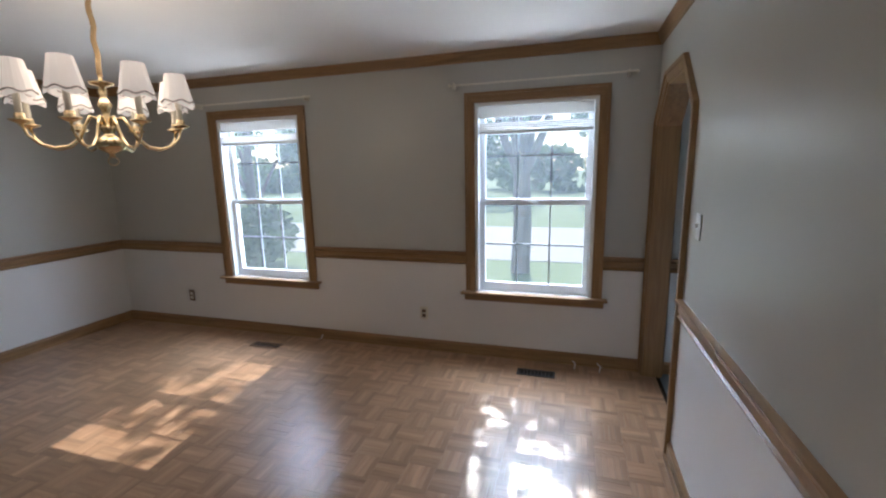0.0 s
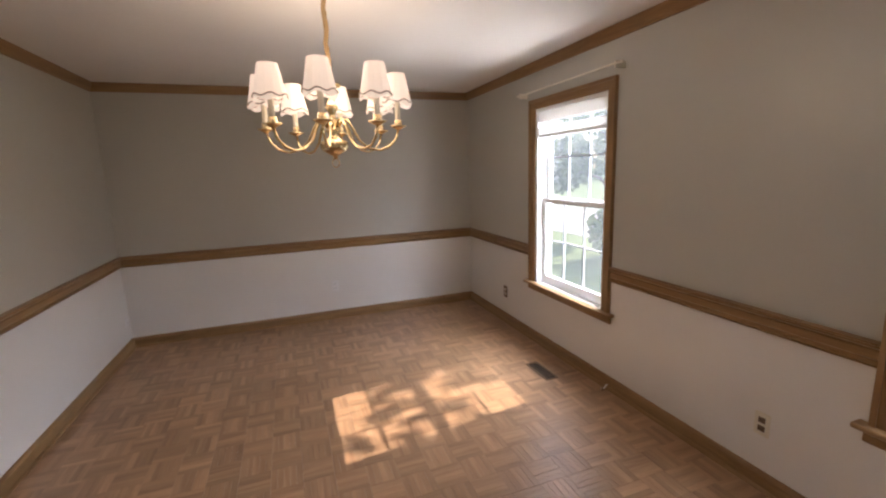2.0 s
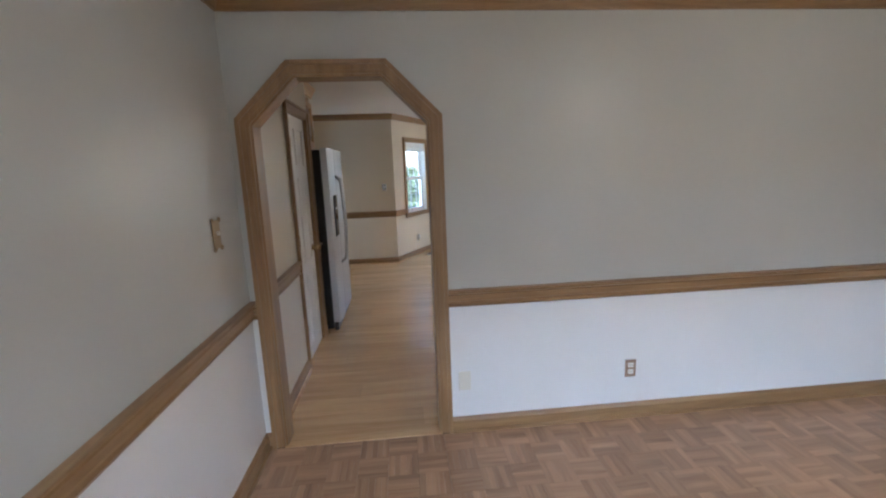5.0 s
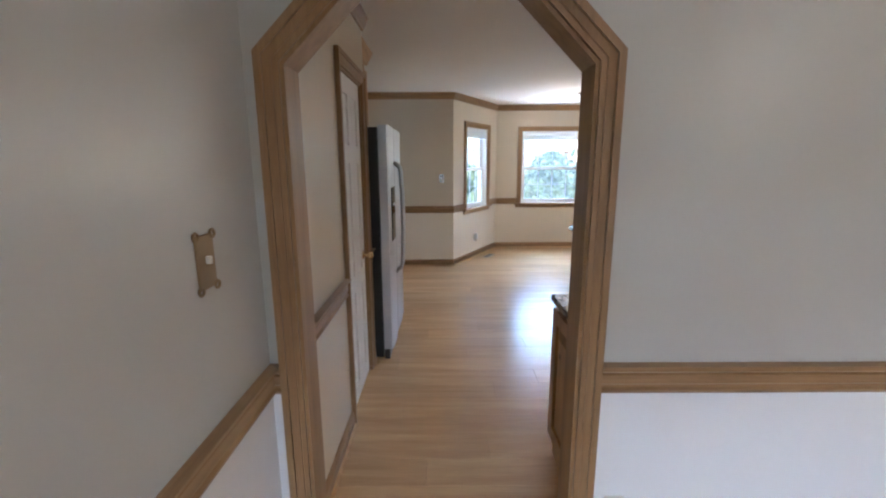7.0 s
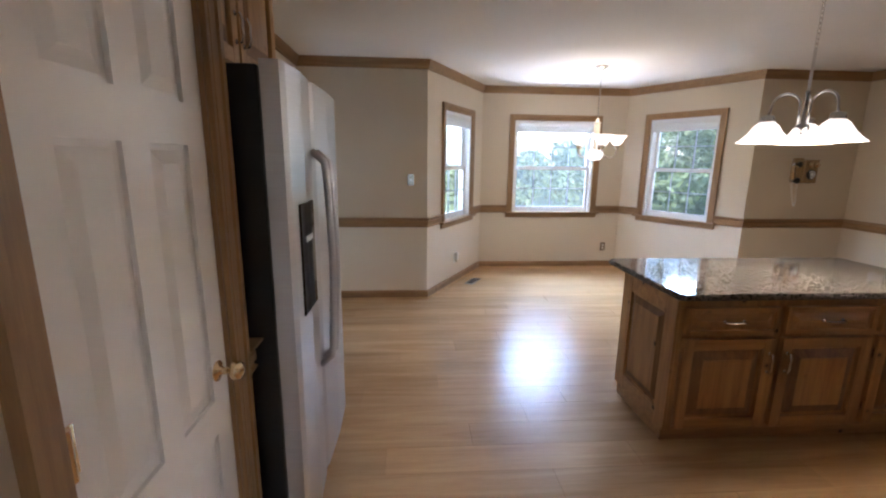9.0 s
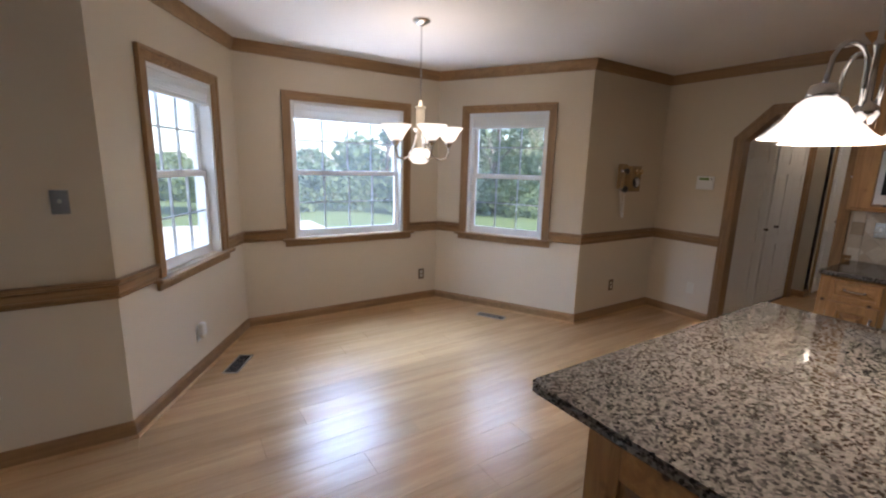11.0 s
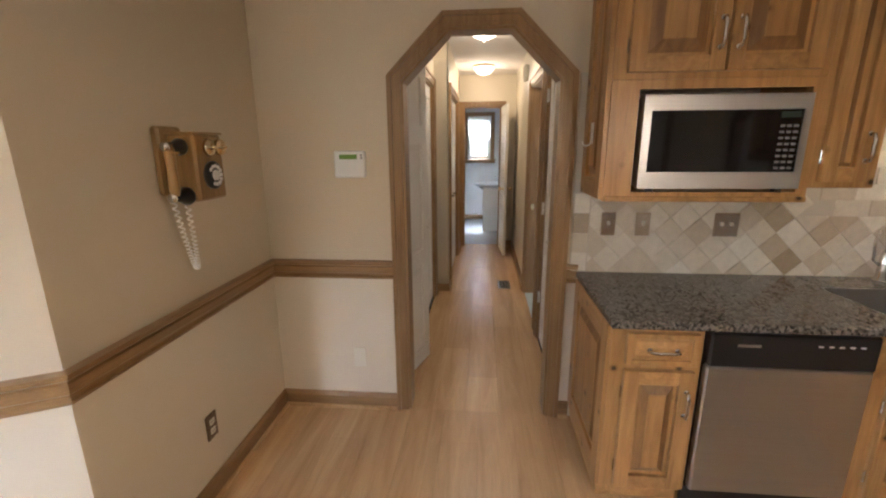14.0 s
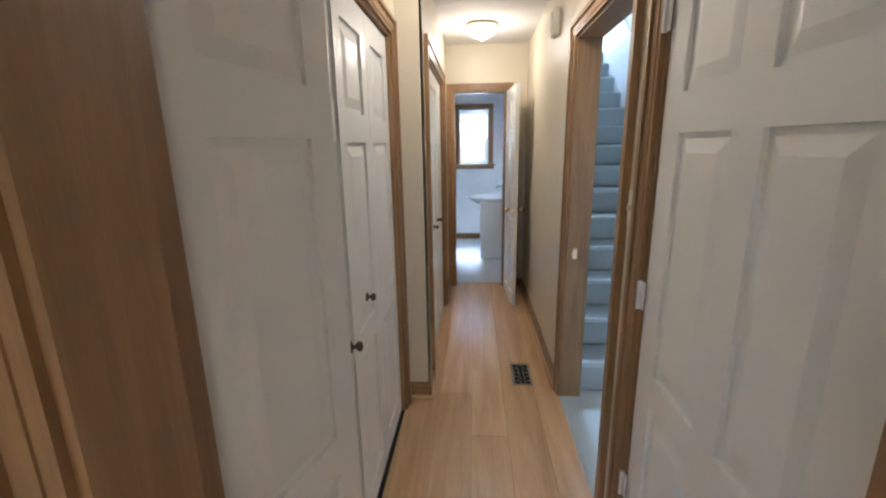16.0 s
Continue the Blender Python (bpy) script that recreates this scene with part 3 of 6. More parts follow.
# bathroom
BX = -10.5
room("bathroom", BX, HE - 0.12, -3.6, HR + 0.05, 0.0, H, M_BATHFL, M_WHITE, ("east", "west"))
wall("wall_bathroom_west", (BX, HR + 0.05), (BX, -3.6), M_WHITE, [(0.34, 0.80, 1.2, 2.03, 0)], 0.15)
wall("wall_bathroom_east", (HE - 0.12, -3.6), (HE - 0.12, HJ), M_WHITE, (), 0.05)
window("window_6", (BX, HR + 0.05), (BX, -3.6), 0.34, 0.80, 1.2, 2.03, 0.42, cols=1, rows=1)
trims([(BX, HR + 0.05), (BX, -3.6)], False, [("baseboard", P_BASE, 0, {})])
# stairwell
SY0, SY1, STX = HR + 0.12, -1.15, -6.05
slab("wall_stair_north", -10.7, -5.0, SY1, SY1 + 0.1, 0, 5.0, M_WHITE, "white stairwell wall", "wall")
slab("wall_stair_south", -10.7, -5.0, SY0 - 0.06, SY0, H + 0.15, 5.0, M_WHITE, "white stairwell wall", "wall")
slab("wall_stair_side", -10.7, HE - 0.1, SY0 - 0.06, SY0, 0, H, M_WHITE, "white stairwell wall", "wall")
slab("wall_stair_east", -5.1, -5.0, SY0, SY1, 0, 5.0, M_WHITE, "white stairwell wall", "wall")
slab("ceiling_stair", -10.8, -5.0, SY0 - 0.06, SY1 + 0.1, 5.0, 5.1, M_CEIL, "white stairwell ceiling", "ceiling")
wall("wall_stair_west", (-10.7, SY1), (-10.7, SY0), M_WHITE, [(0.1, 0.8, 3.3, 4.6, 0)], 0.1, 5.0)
stairs = thing("staircase", pose(0, 0, 0), "enclosed staircase with blue grey carpet on every step", "stairs", kind="structure")
for i in range(14):
    x1 = STX - 0.25 * i
    part("step", cube(x1 - 0.27 if i < 13 else -10.7, x1 + 0.025, SY0 + 0.002, SY1 - 0.002, 0.183 * i, 0.183 * (i + 1), None, 0.018), M_CARPET, stairs)
slab("floor_stair", STX, -5.1, HR, SY1, -0.1, 0.004, M_CARPET, "carpeted stair foot", "floor")
handrail = thing("handrail", pose(0, 0, 0), "white stair handrail fixed to the stairwell wall", "handrail")
part("rail", tube(bmesh.new(), [(STX + 0.2, SY1 - 0.06, 0.8), (STX - 3.2, SY1 - 0.06, 0.8 + 3.4 * 0.732)], 0.02), M_DOOR, handrail)
for q in (0.4, 2.6):
    part("bracket", cube(STX - q, STX - q + 0.02, SY1 - 0.06, SY1, 0.76 + (q + 0.2) * 0.732, 0.8 + (q + 0.2) * 0.732), M_DOOR, handrail)


# ---- doors ----
def frustum(bm, a0, a1, z0, z1, v0, v1, inset, m):
    lo = [(a0, z0), (a1, z0), (a1, z1), (a0, z1)]
    hi = [(a0 + inset, z0 + inset), (a1 - inset, z0 + inset), (a1 - inset, z1 - inset), (a0 + inset, z1 - inset)]
    A = [bm.verts.new(m @ Vector((a, v0, z))) for a, z in lo]
    B = [bm.verts.new(m @ Vector((a, v1, z))) for a, z in hi]
    for i in range(4):
        bm.faces.new((A[i], A[(i + 1) % 4], B[(i + 1) % 4], B[i]))
    bm.faces.new(B)
    bm.faces.new(A[::-1])
    return bm


def leaf(parent, m, w, h, cols, rows, material, th=0.035, stile=0.1, rail=0.11, name="leaf", rec=0.011, both=False, bevel_mat=None):
    """A panelled leaf: u 0..w, front at v=0 facing -v. rows: heights of the panels from the bottom, as shares."""
    bm = bmesh.new()
    box(bm, 0, w, rec, th - (rec if both else 0), 0, h, m)
    pw = (w - stile * (cols + 1)) / cols
    ph = h - rail * (len(rows) + 1)
    cells, z = [], rail
    sides = ((0.0, rec),) + (((th - rec, th),) if both else ())
    for va, vb in (() if bevel_mat else sides):
        for c in range(cols + 1):
            x = c * (pw + stile)
            box(bm, x, x + stile, va, vb, 0, h, m)
    for r_ in rows:
        cells.append((z, z + ph * r_))
        z += ph * r_ + rail
    for va, vb in (() if bevel_mat else sides):
        zz = 0.0
        for k in range(len(rows) + 1):
            for c in range(cols):
                x = stile + c * (pw + stile)
                box(bm, x, x + pw, va, vb, zz, zz + rail, m)
            if k < len(rows):
                zz = cells[k][1]
    ob = part(name, bm, material, parent)
    if bevel_mat:
        for c in range(cols + 1):
            x = c * (pw + stile)
            part("stile", cube(x, x + stile, 0.0, rec, 0, h, m, 0.0015), material, ob)
        for zz in [0.0] + [b for _, b in cells]:
            for c in range(cols):
                x = stile + c * (pw + stile)
                part("rail", cube(x + 0.0003, x + pw - 0.0003, 0.0004, rec, zz, zz + rail, m, 0.0015), M_CAB["x"], ob)
    for z0, z1 in cells:
        for c in range(cols):
            x = stile + c * (pw + stile)
            g = min(0.012, pw * 0.1)
            b2 = frustum(bmesh.new(), x + g, x + pw - g, z0 + g, z1 - g, rec + 0.0005, 0.002, min(0.036 if rec < 0.015 else 0.045, pw * 0.2), m)
            if both:
                frustum(b2, x + g, x + pw - g, z0 + g, z1 - g, th - rec - 0.0005, th - 0.002, min(0.036, pw * 0.2), m)
            pan = part("panel", b2, bevel_mat or material, ob)
            if bevel_mat:
                q = g + min(0.036 if rec < 0.015 else 0.045, pw * 0.2) + 0.001
                part("field", cube(x + q, x + pw - q, 0.0006, 0.0035, z0 + q, z1 - q, m, 0.001), material, pan)
    return ob


def knob(parent, m, u, z, material, r=0.027, stem=0.035, back=0.0):
    q = m @ Matrix.Translation((u, back, z)) @ Euler((radians(90), 0, 0)).to_matrix().to_4x4()
    bm = lathe(bmesh.new(), [(r * 1.1, 0), (r * 1.1, 0.004), (r * 0.4, 0.008), (r * 0.36, stem), (r * 0.8, stem + 0.006), (r, stem + r * 0.6), (r * 0.85, stem + r * 1.15), (r * 0.3, stem + r * 1.4), (0.0, stem + r * 1.42)], 14, q)
    return part("door_knob", bm, material, parent, smooth=True)


def hinge(parent, m, u, z, material):
    bm = tube(bmesh.new(), [(u, -0.008, z), (u, -0.008, z + 0.09)], 0.007, 8, m)
    box(bm, u - 0.022, u + 0.022, -0.003, 0.001, z + 0.002, z + 0.088, m)
    return part("hinge", bm, material, parent)


def door_frame(name, p0, p1, u0, u1, z1, thick, label, both=True, w=0.065):
    m, _ = wall_frame(p0, p1)
    root = thing(name, Matrix(), label, "door frame", kind="structure")
    bm = bmesh.new()
    box(bm, u0, u0 + 0.016, 0.0, thick, 0, z1, m)
    box(bm, u1 - 0.016, u1, 0.0, thick, 0, z1, m)
    box(bm, u0 + 0.016, u1 - 0.016, 0.0, thick, z1 - 0.016, z1, m)
    part("jamb", bm, M_TRIM["z"], root)
    rect_casing(root, m, u0, u1, 0.0, z1, w=w)
    return root, m


SIX = (0.38, 0.44, 0.18)
# pantry door
_, m = door_frame("door_frame_pantry", KLOOP[7], KLOOP[8], 0.12, 0.73, 2.0, 0.12, "brown wood door casing")
d = thing("door_1", Matrix(), "closed white six-panel pantry door with brass knob", "door", kind="structure")
leaf(d, m @ Matrix.Translation((0.139, 0.012, 0.01)), 0.572, 1.972, 2, SIX, M_DOOR, stile=0.085, rail=0.1)
knob(d, m, 0.195, 0.885, M_BRASS, back=0.012)
for z in (0.25, 0.97, 1.72):
    hinge(d, m, 0.72, z, M_BRASS)
# broom closet door in the hall
_, m = door_frame("door_frame_broom", HLOOP[0], HLOOP[1], 0.075, 0.875, 2.0, 0.12, "brown wood door casing")
d = thing("door_2", Matrix(), "white six-panel hall door with white hinges", "door", kind="structure")
leaf(d, m @ Matrix.Translation((0.095, 0.008, 0.01)), 0.76, 1.972, 2, SIX, M_DOOR, stile=0.1, rail=0.1)
knob(d, m, 0.16, 0.83, M_BRASS, back=0.008)
for z in (0.3, 0.98, 1.76):
    hinge(d, m, 0.866, z, M_WPLAST)
part("safety_latch", tube(bmesh.new(), [(0.88, -0.03, 1.84), (0.83, -0.03, 1.86), (0.83, -0.002, 1.86)], 0.003, 6, m), M_BRASS, d)
# stair doorway
_, m = door_frame("door_frame_stair", HLOOP[0], HLOOP[1], 1.105, 1.935, 2.0, 0.12, "brown wood door casing of the stair doorway")
strike = thing("strike_plate", Matrix(), "brass strike plate set in the door jamb", "strike plate")
part("plate", cube(1.912, 1.919, 0.03, 0.055, 0.86, 0.92, m, 0.001), M_BRASS, strike)
part("lip", cube(1.90, 1.914, 0.022, 0.03, 0.875, 0.905, m, 0.002), M_BRASS, strike)
# bathroom door, open into the hall
_, m = door_frame("door_frame_bath", HLOOP[1], HLOOP[2], 0.20, 0.72, 2.0, 0.12, "brown wood door casing of the bathroom")
d = thing("door_3", Matrix(), "white six-panel bathroom door standing open", "door", kind="structure")
md = pose(HE + 0.035, HR - 0.20, 0.01, 0, 0, 4)
leaf(d, md, 0.56, 1.972, 2, SIX, M_DOOR, stile=0.085, rail=0.1, both=True)
knob(d, md, 0.50, 0.9, M_BRASS)
knob(d, md @ pose(0, 0.035, 0, 0, 0, 180) @ pose(-1.0, 0, 0), 0.50, 0.9, M_BRASS)
# bifold closets
M_BRONZE = mat("dark bronze", (0.10, 0.08, 0.06), 0.35, 0.8)


def bifold(name, p0, p1, u0, u1, bend, knobs, label):
    root, m = door_frame(name + "_frame", p0, p1, u0, u1, 2.0, 0.12, "brown wood closet casing")
    w = (u1 - u0 - 0.04) / 4
    for k in range(2):
        d = thing(name, Matrix(), label, "closet door", "bifold closet doors", kind="structure")
        a = bend[k]
        if k == 0:
            q1 = m @ pose(u0 + 0.02, 0.018, 0.012, 0, 0, -a)
            q2 = q1 @ pose(w, 0, 0, 0, 0, 2 * a)
        else:
            q2 = m @ pose(u1 - 0.02 - w * math.cos(radians(a)), 0.018 - w * math.sin(radians(a)), 0.012, 0, 0, a)
            q1 = q2 @ pose(0, 0, 0, 0, 0, -2 * a) @ pose(-w, 0, 0)
        for j, q in enumerate((q1, q2)):
            lf = leaf(d, q, w - 0.004, 1.965, 1, (0.38, 0.44, 0.18), M_DOOR, stile=0.075, rail=0.1, th=0.03)
            if (k, j) in ((0, 1), (1, 0)):
                knob(d, q, w / 2, 0.9, M_BRONZE, r=0.016, stem=0.014)


bifold("closet_door", HLOOP[4], HLOOP[5], 0.14, 1.78, (0, 17), None, "white panelled bifold closet doors, one pair slightly open")
bifold("closet_door", HLOOP[2], HLOOP[3], 0.60, 1.88, (0, 0), None, "white panelled bifold closet doors, shut")


# ---- kitchen ----
def pull(parent, m, u, v, z, vertical, material=M_CHROME, span=0.1):
    bm = bmesh.new()
    pts = [(-span / 2, 0), (-span / 2, -0.022), (-span / 4, -0.03), (0, -0.027), (span / 4, -0.03), (span / 2, -0.022), (span / 2, 0)]
    P = [(u, v + b, z + a) if vertical else (u + a, v + b, z) for a, b in pts]
    tube(bm, P, 0.0065, 8, m)
    for s in (-0.5, 0.5):
        q = m @ Matrix.Translation((u, v - 0.003, z + s * span) if vertical else (u + s * span, v - 0.003, z))
        bmesh.ops.create_uvsphere(bm, u_segments=8, v_segments=6, radius=0.011, matrix=q @ Matrix.Diagonal((1, 0.5, 1, 1)))
    return part("handle", bm, material, parent, "chrome handle", True)


def front(parent, m, u0, u1, z0, z1, v, kind, hside=1):
    """A cabinet door or drawer front proud of the face frame at depth v."""
    q = m @ Matrix.Translation((u0, v - 0.026, z0))
    w, h = u1 - u0, z1 - z0
    s = 0.055 if kind == "door" else 0.022
    ob = leaf(parent, q, w, h, 1, (1.0,), M_CAB["z"], th=0.026, stile=s, rail=s, name=kind, rec=0.019 if kind == "door" else 0.012, bevel_mat=M_BEVEL_SHADE["z"] if kind == "door" else M_CAB["x"])
    if kind == "door":
        up = z0 > 1.0
        pull(ob, m, (u1 - 0.028) if hside > 0 else (u0 + 0.028), v - 0.026, (z0 + 0.13) if up else (z1 - 0.13), True)
        for zz in (z0 + 0.07, z1 - 0.12):
            uu = u0 - 0.004 if hside > 0 else u1 + 0.004
            part("hinge", tube(bmesh.new(), [(uu, v - 0.012, zz), (uu, v - 0.012, zz + 0.05)], 0.005, 6, m), M_CHROME, ob)
    else:
        pull(ob, m, (u0 + u1) / 2, v - 0.026, (z0 + z1) / 2, False)
    return ob


def cabinet(label, m, u0, u1, vf, vb, z0, z1, fronts, kick=True, group="kitchen cabinets", name="cabinet"):
    root = thing(name, Matrix(), label, "cabinet", group)
    zb = z0 + 0.09 if kick else z0
    bm = cube(u0, u1, vf, vb, zb, z1, m, 0.002)
    part("body", bm, M_CAB["z"], root)
    if kick:
        part("toe_kick", cube(u0 + 0.002, u1 - 0.002, vf + 0.05, vb, z0, zb, m), M_CAB["x"], root)
    for f in fronts:
        front(root, m, *f[:4], vf, *f[4:])
    return root


CT = 0.846
# west run
mw_, _ = wall_frame(KLOOP[9], KLOOP[0])
U = lambda y: KN - y
F = -0.60
cabinet("knotty pine base cabinet with one drawer and door", mw_, U(-1.80), U(-2.135), F, -0.002, 0, CT - 0.035, [(U(-1.825), U(-2.085), 0.66, 0.79, "drawer"), (U(-1.825), U(-2.085), 0.11, 0.635, "door", -1)])
sbc = cabinet("knotty pine sink base cabinet with two doors", mw_, U(-0.25), U(-1.195), F, -0.002, 0, CT - 0.215, [(U(-0.72), U(-1.14), 0.645, 0.775, "drawer"), (U(-0.28), U(-0.69), 0.645, 0.775, "drawer"), (U(-0.72), U(-1.14), 0.12, 0.615, "door", -1), (U(-0.28), U(-0.69), 0.12, 0.615, "door", 1)])
part("face_frame", cube(U(-0.25), U(-1.195), F, F + 0.02, CT - 0.215, CT - 0.035, mw_), M_CAB["x"], sbc)
cabinet("knotty pine corner base cabinet", mw_, 0.0, U(-0.25), F, -0.002, 0, CT - 0.035, [(0.66, U(-0.28), 0.12, 0.775, "door", 1)])
bep = thing("cabinet_end_panel", Matrix(), "raised knotty pine panel on the cabinet's end", "cabinet panel")
leaf(bep, mw_ @ pose(U(-2.1355), 0, 0) @ pose(0.0, F + 0.002, 0.092, 0, 0, 90) @ pose(0, -0.018, 0), 0.59, CT - 0.13, 1, (1.0,), M_CAB["z"], th=0.018, stile=0.08, rail=0.09, rec=0.014, bevel_mat=M_BEVEL_SHADE["z"])
dw = thing("dishwasher", Matrix(), "stainless steel dishwasher with black control panel", "dishwasher")
part("body", cube(U(-1.205), U(-1.785), F + 0.01, -0.01, 0.09, CT - 0.04, mw_), M_BLACK, dw)
part("door", cube(U(-1.215), U(-1.792), F - 0.03, F + 0.008, 0.115, 0.665, mw_, 0.006), M_STEEL, dw)
cp = part("control_panel", cube(U(-1.215), U(-1.792), F - 0.034, F + 0.008, 0.669, CT - 0.042, mw_, 0.006), M_BLACK, dw)
part("handle_slot", cube(U(-1.62), U(-1.70), F - 0.036, F - 0.033, 0.755, 0.765, mw_), M_STEEL, cp)
for k in range(5):
    part("button", cube(U(-1.27) + 0.035 * k, U(-1.27) + 0.035 * k + 0.016, F - 0.036, F - 0.033, 0.762, 0.768, mw_), M_WPLAST, cp)
part("toe_panel", cube(U(-1.21), U(-1.785), F + 0.04, F + 0.06, 0, 0.09, mw_), M_BLACK, dw)


def counter(label, pieces, group="granite worktops"):
    bm = bmesh.new()
    for x0, x1, y0, y1 in pieces:
        box(bm, x0, x1, y0, y1, CT - 0.033, CT, None, 0.006)
    return tagged(finish("worktop", bm, M_GRANITE), label, "worktop", group)


XF = KW + 0.645
counter("polished grey brown granite worktop on wall cabinets", [(KW + 0.002, KW + 0.17, -1.11, -0.40), (XF - 0.11, XF, -1.11, -0.40), (KW + 0.002, XF, -2.155, -1.11), (KW + 0.002, XF, -0.40, KN - 0.002)])
sink = thing("kitchen_sink", Matrix(), "undermounted stainless steel kitchen sink", "sink")
bm = bmesh.new()
sx0, sx1, sy0, sy1 = KW + 0.165, XF - 0.105, -1.115, -0.395
box(bm, sx0, sx1, sy0, sy1, CT - 0.2, CT - 0.19)
box(bm, sx0, sx0 + 0.012, sy0, sy1, CT - 0.19, CT - 0.006)
box(bm, sx1 - 0.012, sx1, sy0, sy1, CT - 0.19, CT - 0.006)
box(bm, sx0 + 0.012, sx1 - 0.012, sy0, sy0 + 0.012, CT - 0.19, CT - 0.006)
box(bm, sx0 + 0.012, sx1 - 0.012, sy1 - 0.012, sy1, CT - 0.19, CT - 0.006)
part("basin", bm, M_STEEL, sink)
part("drain", lathe(bmesh.new(), [(0.045, 0), (0.045, 0.004), (0.03, 0.005), (0.0, 0.003)], 16, pose((sx0 + sx1) / 2, -0.76, CT - 0.19)), M_CHROME, sink)
faucet = thing("faucet", pose(KW + 0.075, -0.778, CT), "chrome gooseneck kitchen faucet with side lever", "faucet")
part("base", lathe(bmesh.new(), [(0.032, 0), (0.032, 0.01), (0.022, 0.02), (0.02, 0.12), (0.016, 0.14), (0.0, 0.14)], 16), M_CHROME, faucet, smooth=True)
part("spout", tube(bmesh.new(), [(0, 0, 0.12), (0, 0, 0.24)] + arc((0.085, 0, 0.24), 0.085, 170, 20, 10) + [(0.17, 0, 0.2)], 0.012, 10), M_CHROME, faucet, smooth=True)
part("lever", tube(bmesh.new(), [(0, -0.02, 0.08), (0, -0.05, 0.1), (0.0, -0.06, 0.19), (0.0, -0.045, 0.24)], 0.008, 8, None, 0.005), M_CHROME, faucet, smooth=True)

# upper cabinets on the west wall
FU = -0.335
uc = cabinet("knotty pine wall cabinet over a built-in microwave", mw_, U(-1.36), U(-2.14), FU, -0.002, 1.72, H - 0.1, [(U(-1.745), U(-2.09), 1.745, 2.2, "door", -1), (U(-1.40), U(-1.735), 1.745, 2.2, "door", 1)], False)
nook = thing("microwave_shelf", Matrix(), "knotty pine microwave niche under the wall cabinet", "shelf")
bm = bmesh.new()
box(bm, U(-2.033), U(-2.14), FU, -0.002, 1.248, 1.719, mw_)
box(bm, U(-1.36), U(-1.402), FU, -0.002, 1.248, 1.719, mw_)
box(bm, U(-1.402), U(-2.033), FU, -0.002, 1.248, 1.287, mw_)
box(bm, U(-1.402), U(-2.033), FU, FU + 0.02, 1.684, 1.719, mw_)
part("frame", bm, M_CAB["z"], nook)
part("ledge", cube(U(-1.36), U(-2.14), FU - 0.012, FU, 1.248, 1.27, mw_, 0.004), M_CAB["x"], nook)
leaf(nook, mw_ @ pose(U(-2.1405), 0, 0, 0, 0, 0) @ pose(0.0, FU + 0.004, 1.255, 0, 0, 90) @ pose(0, -0.02, 0), 0.325, 1.06, 1, (1.0,), M_CAB["z"], th=0.02, stile=0.07, rail=0.08, name="end_panel", rec=0.019, bevel_mat=M_BEVEL_SHADE["z"])
# near-black back puts the niche's inner shade into the colour
part("back", cube(U(-1.402), U(-2.033), -0.012, -0.002, 1.287, 1.684, mw_), M_DARK, nook)
mwv = thing("microwave", Matrix(), "stainless steel microwave with black glass door", "microwave")
part("body", cube(U(-1.418), U(-2.016), FU + 0.002, -0.02, 1.31, 1.655, mw_), M_STEEL, mwv)
a, b_ = U(-1.412), U(-2.02)
MF = FU - 0.03
fr = bmesh.new()
for q in ((a, b_, 1.603, 1.66), (a, b_, 1.304, 1.368), (b_ - 0.03, b_, 1.368, 1.603), (a, a + 0.025, 1.368, 1.603)):
    box(fr, q[0], q[1], MF, FU + 0.001, q[2], q[3], mw_)
part("door_frame", fr, M_STEEL, mwv)
part("door_glass", cube(a + 0.115, b_ - 0.03, MF + 0.003, FU, 1.368, 1.603, mw_), M_GLASSBLK, mwv)
kp = part("keypad", cube(a + 0.025, a + 0.115, MF + 0.004, FU, 1.368, 1.603, mw_), M_GLASSBLK, mwv)
M_GREY = mat("grey print", (0.22, 0.22, 0.23), 0.4)
part("display", cube(a + 0.035, a + 0.105, MF + 0.002, MF + 0.0045, 1.572, 1.595, mw_), mat("display glass", (0.05, 0.07, 0.06), 0.1), kp)
for rr in range(8):
    for cc in range(3):
        part("key", cube(a + 0.038 + cc * 0.024, a + 0.054 + cc * 0.024, MF + 0.002, MF + 0.0045, 1.38 + rr * 0.0225, 1.389 + rr * 0.0225, mw_), M_GREY, kp)
for q in (b_ - 0.06, a + 0.06):
    part("foot", cube(q - 0.012, q + 0.012, FU - 0.01, FU + 0.02, 1.2875, 1.31, mw_), M_BLACK, mwv)
cabinet("narrow knotty pine wall cabinet beside the microwave", mw_, U(-1.12), U(-1.36), FU, -0.002, 1.305, H - 0.1, [(U(-1.165), U(-1.335), 1.33, 2.2, "door", -1)], False)
cabinet("knotty pine wall cabinet", mw_, 0.0, U(-0.22), FU, -0.002, 1.29, H - 0.1, [(0.4, U(-0.25), 1.31, 2.2, "door", 1)], False)
cabinet("knotty pine wall cabinet over the sink", mw_, U(-0.22), U(-1.12), FU, -0.002, 1.78, H - 0.1, [(U(-0.69), U(-1.09), 1.80, 2.2, "door", -1), (U(-0.25), U(-0.66), 1.80, 2.2, "door", 1)], False)
val = tagged(finish("valance", prism(bmesh.new(), [(U(-0.22), 1.779), (U(-1.12), 1.779), (U(-1.12), 1.60), (U(-1.06), 1.60), (U(-1.0), 1.64), (U(-0.9), 1.63), (U(-0.67), 1.69), (U(-0.44), 1.63), (U(-0.34), 1.64), (U(-0.28), 1.60), (U(-0.22), 1.60)], lambda k, u, z: (u, FU + 0.02 * k, z), mw_), M_CAB["x"]), "scalloped knotty pine valance over the sink", "valance")
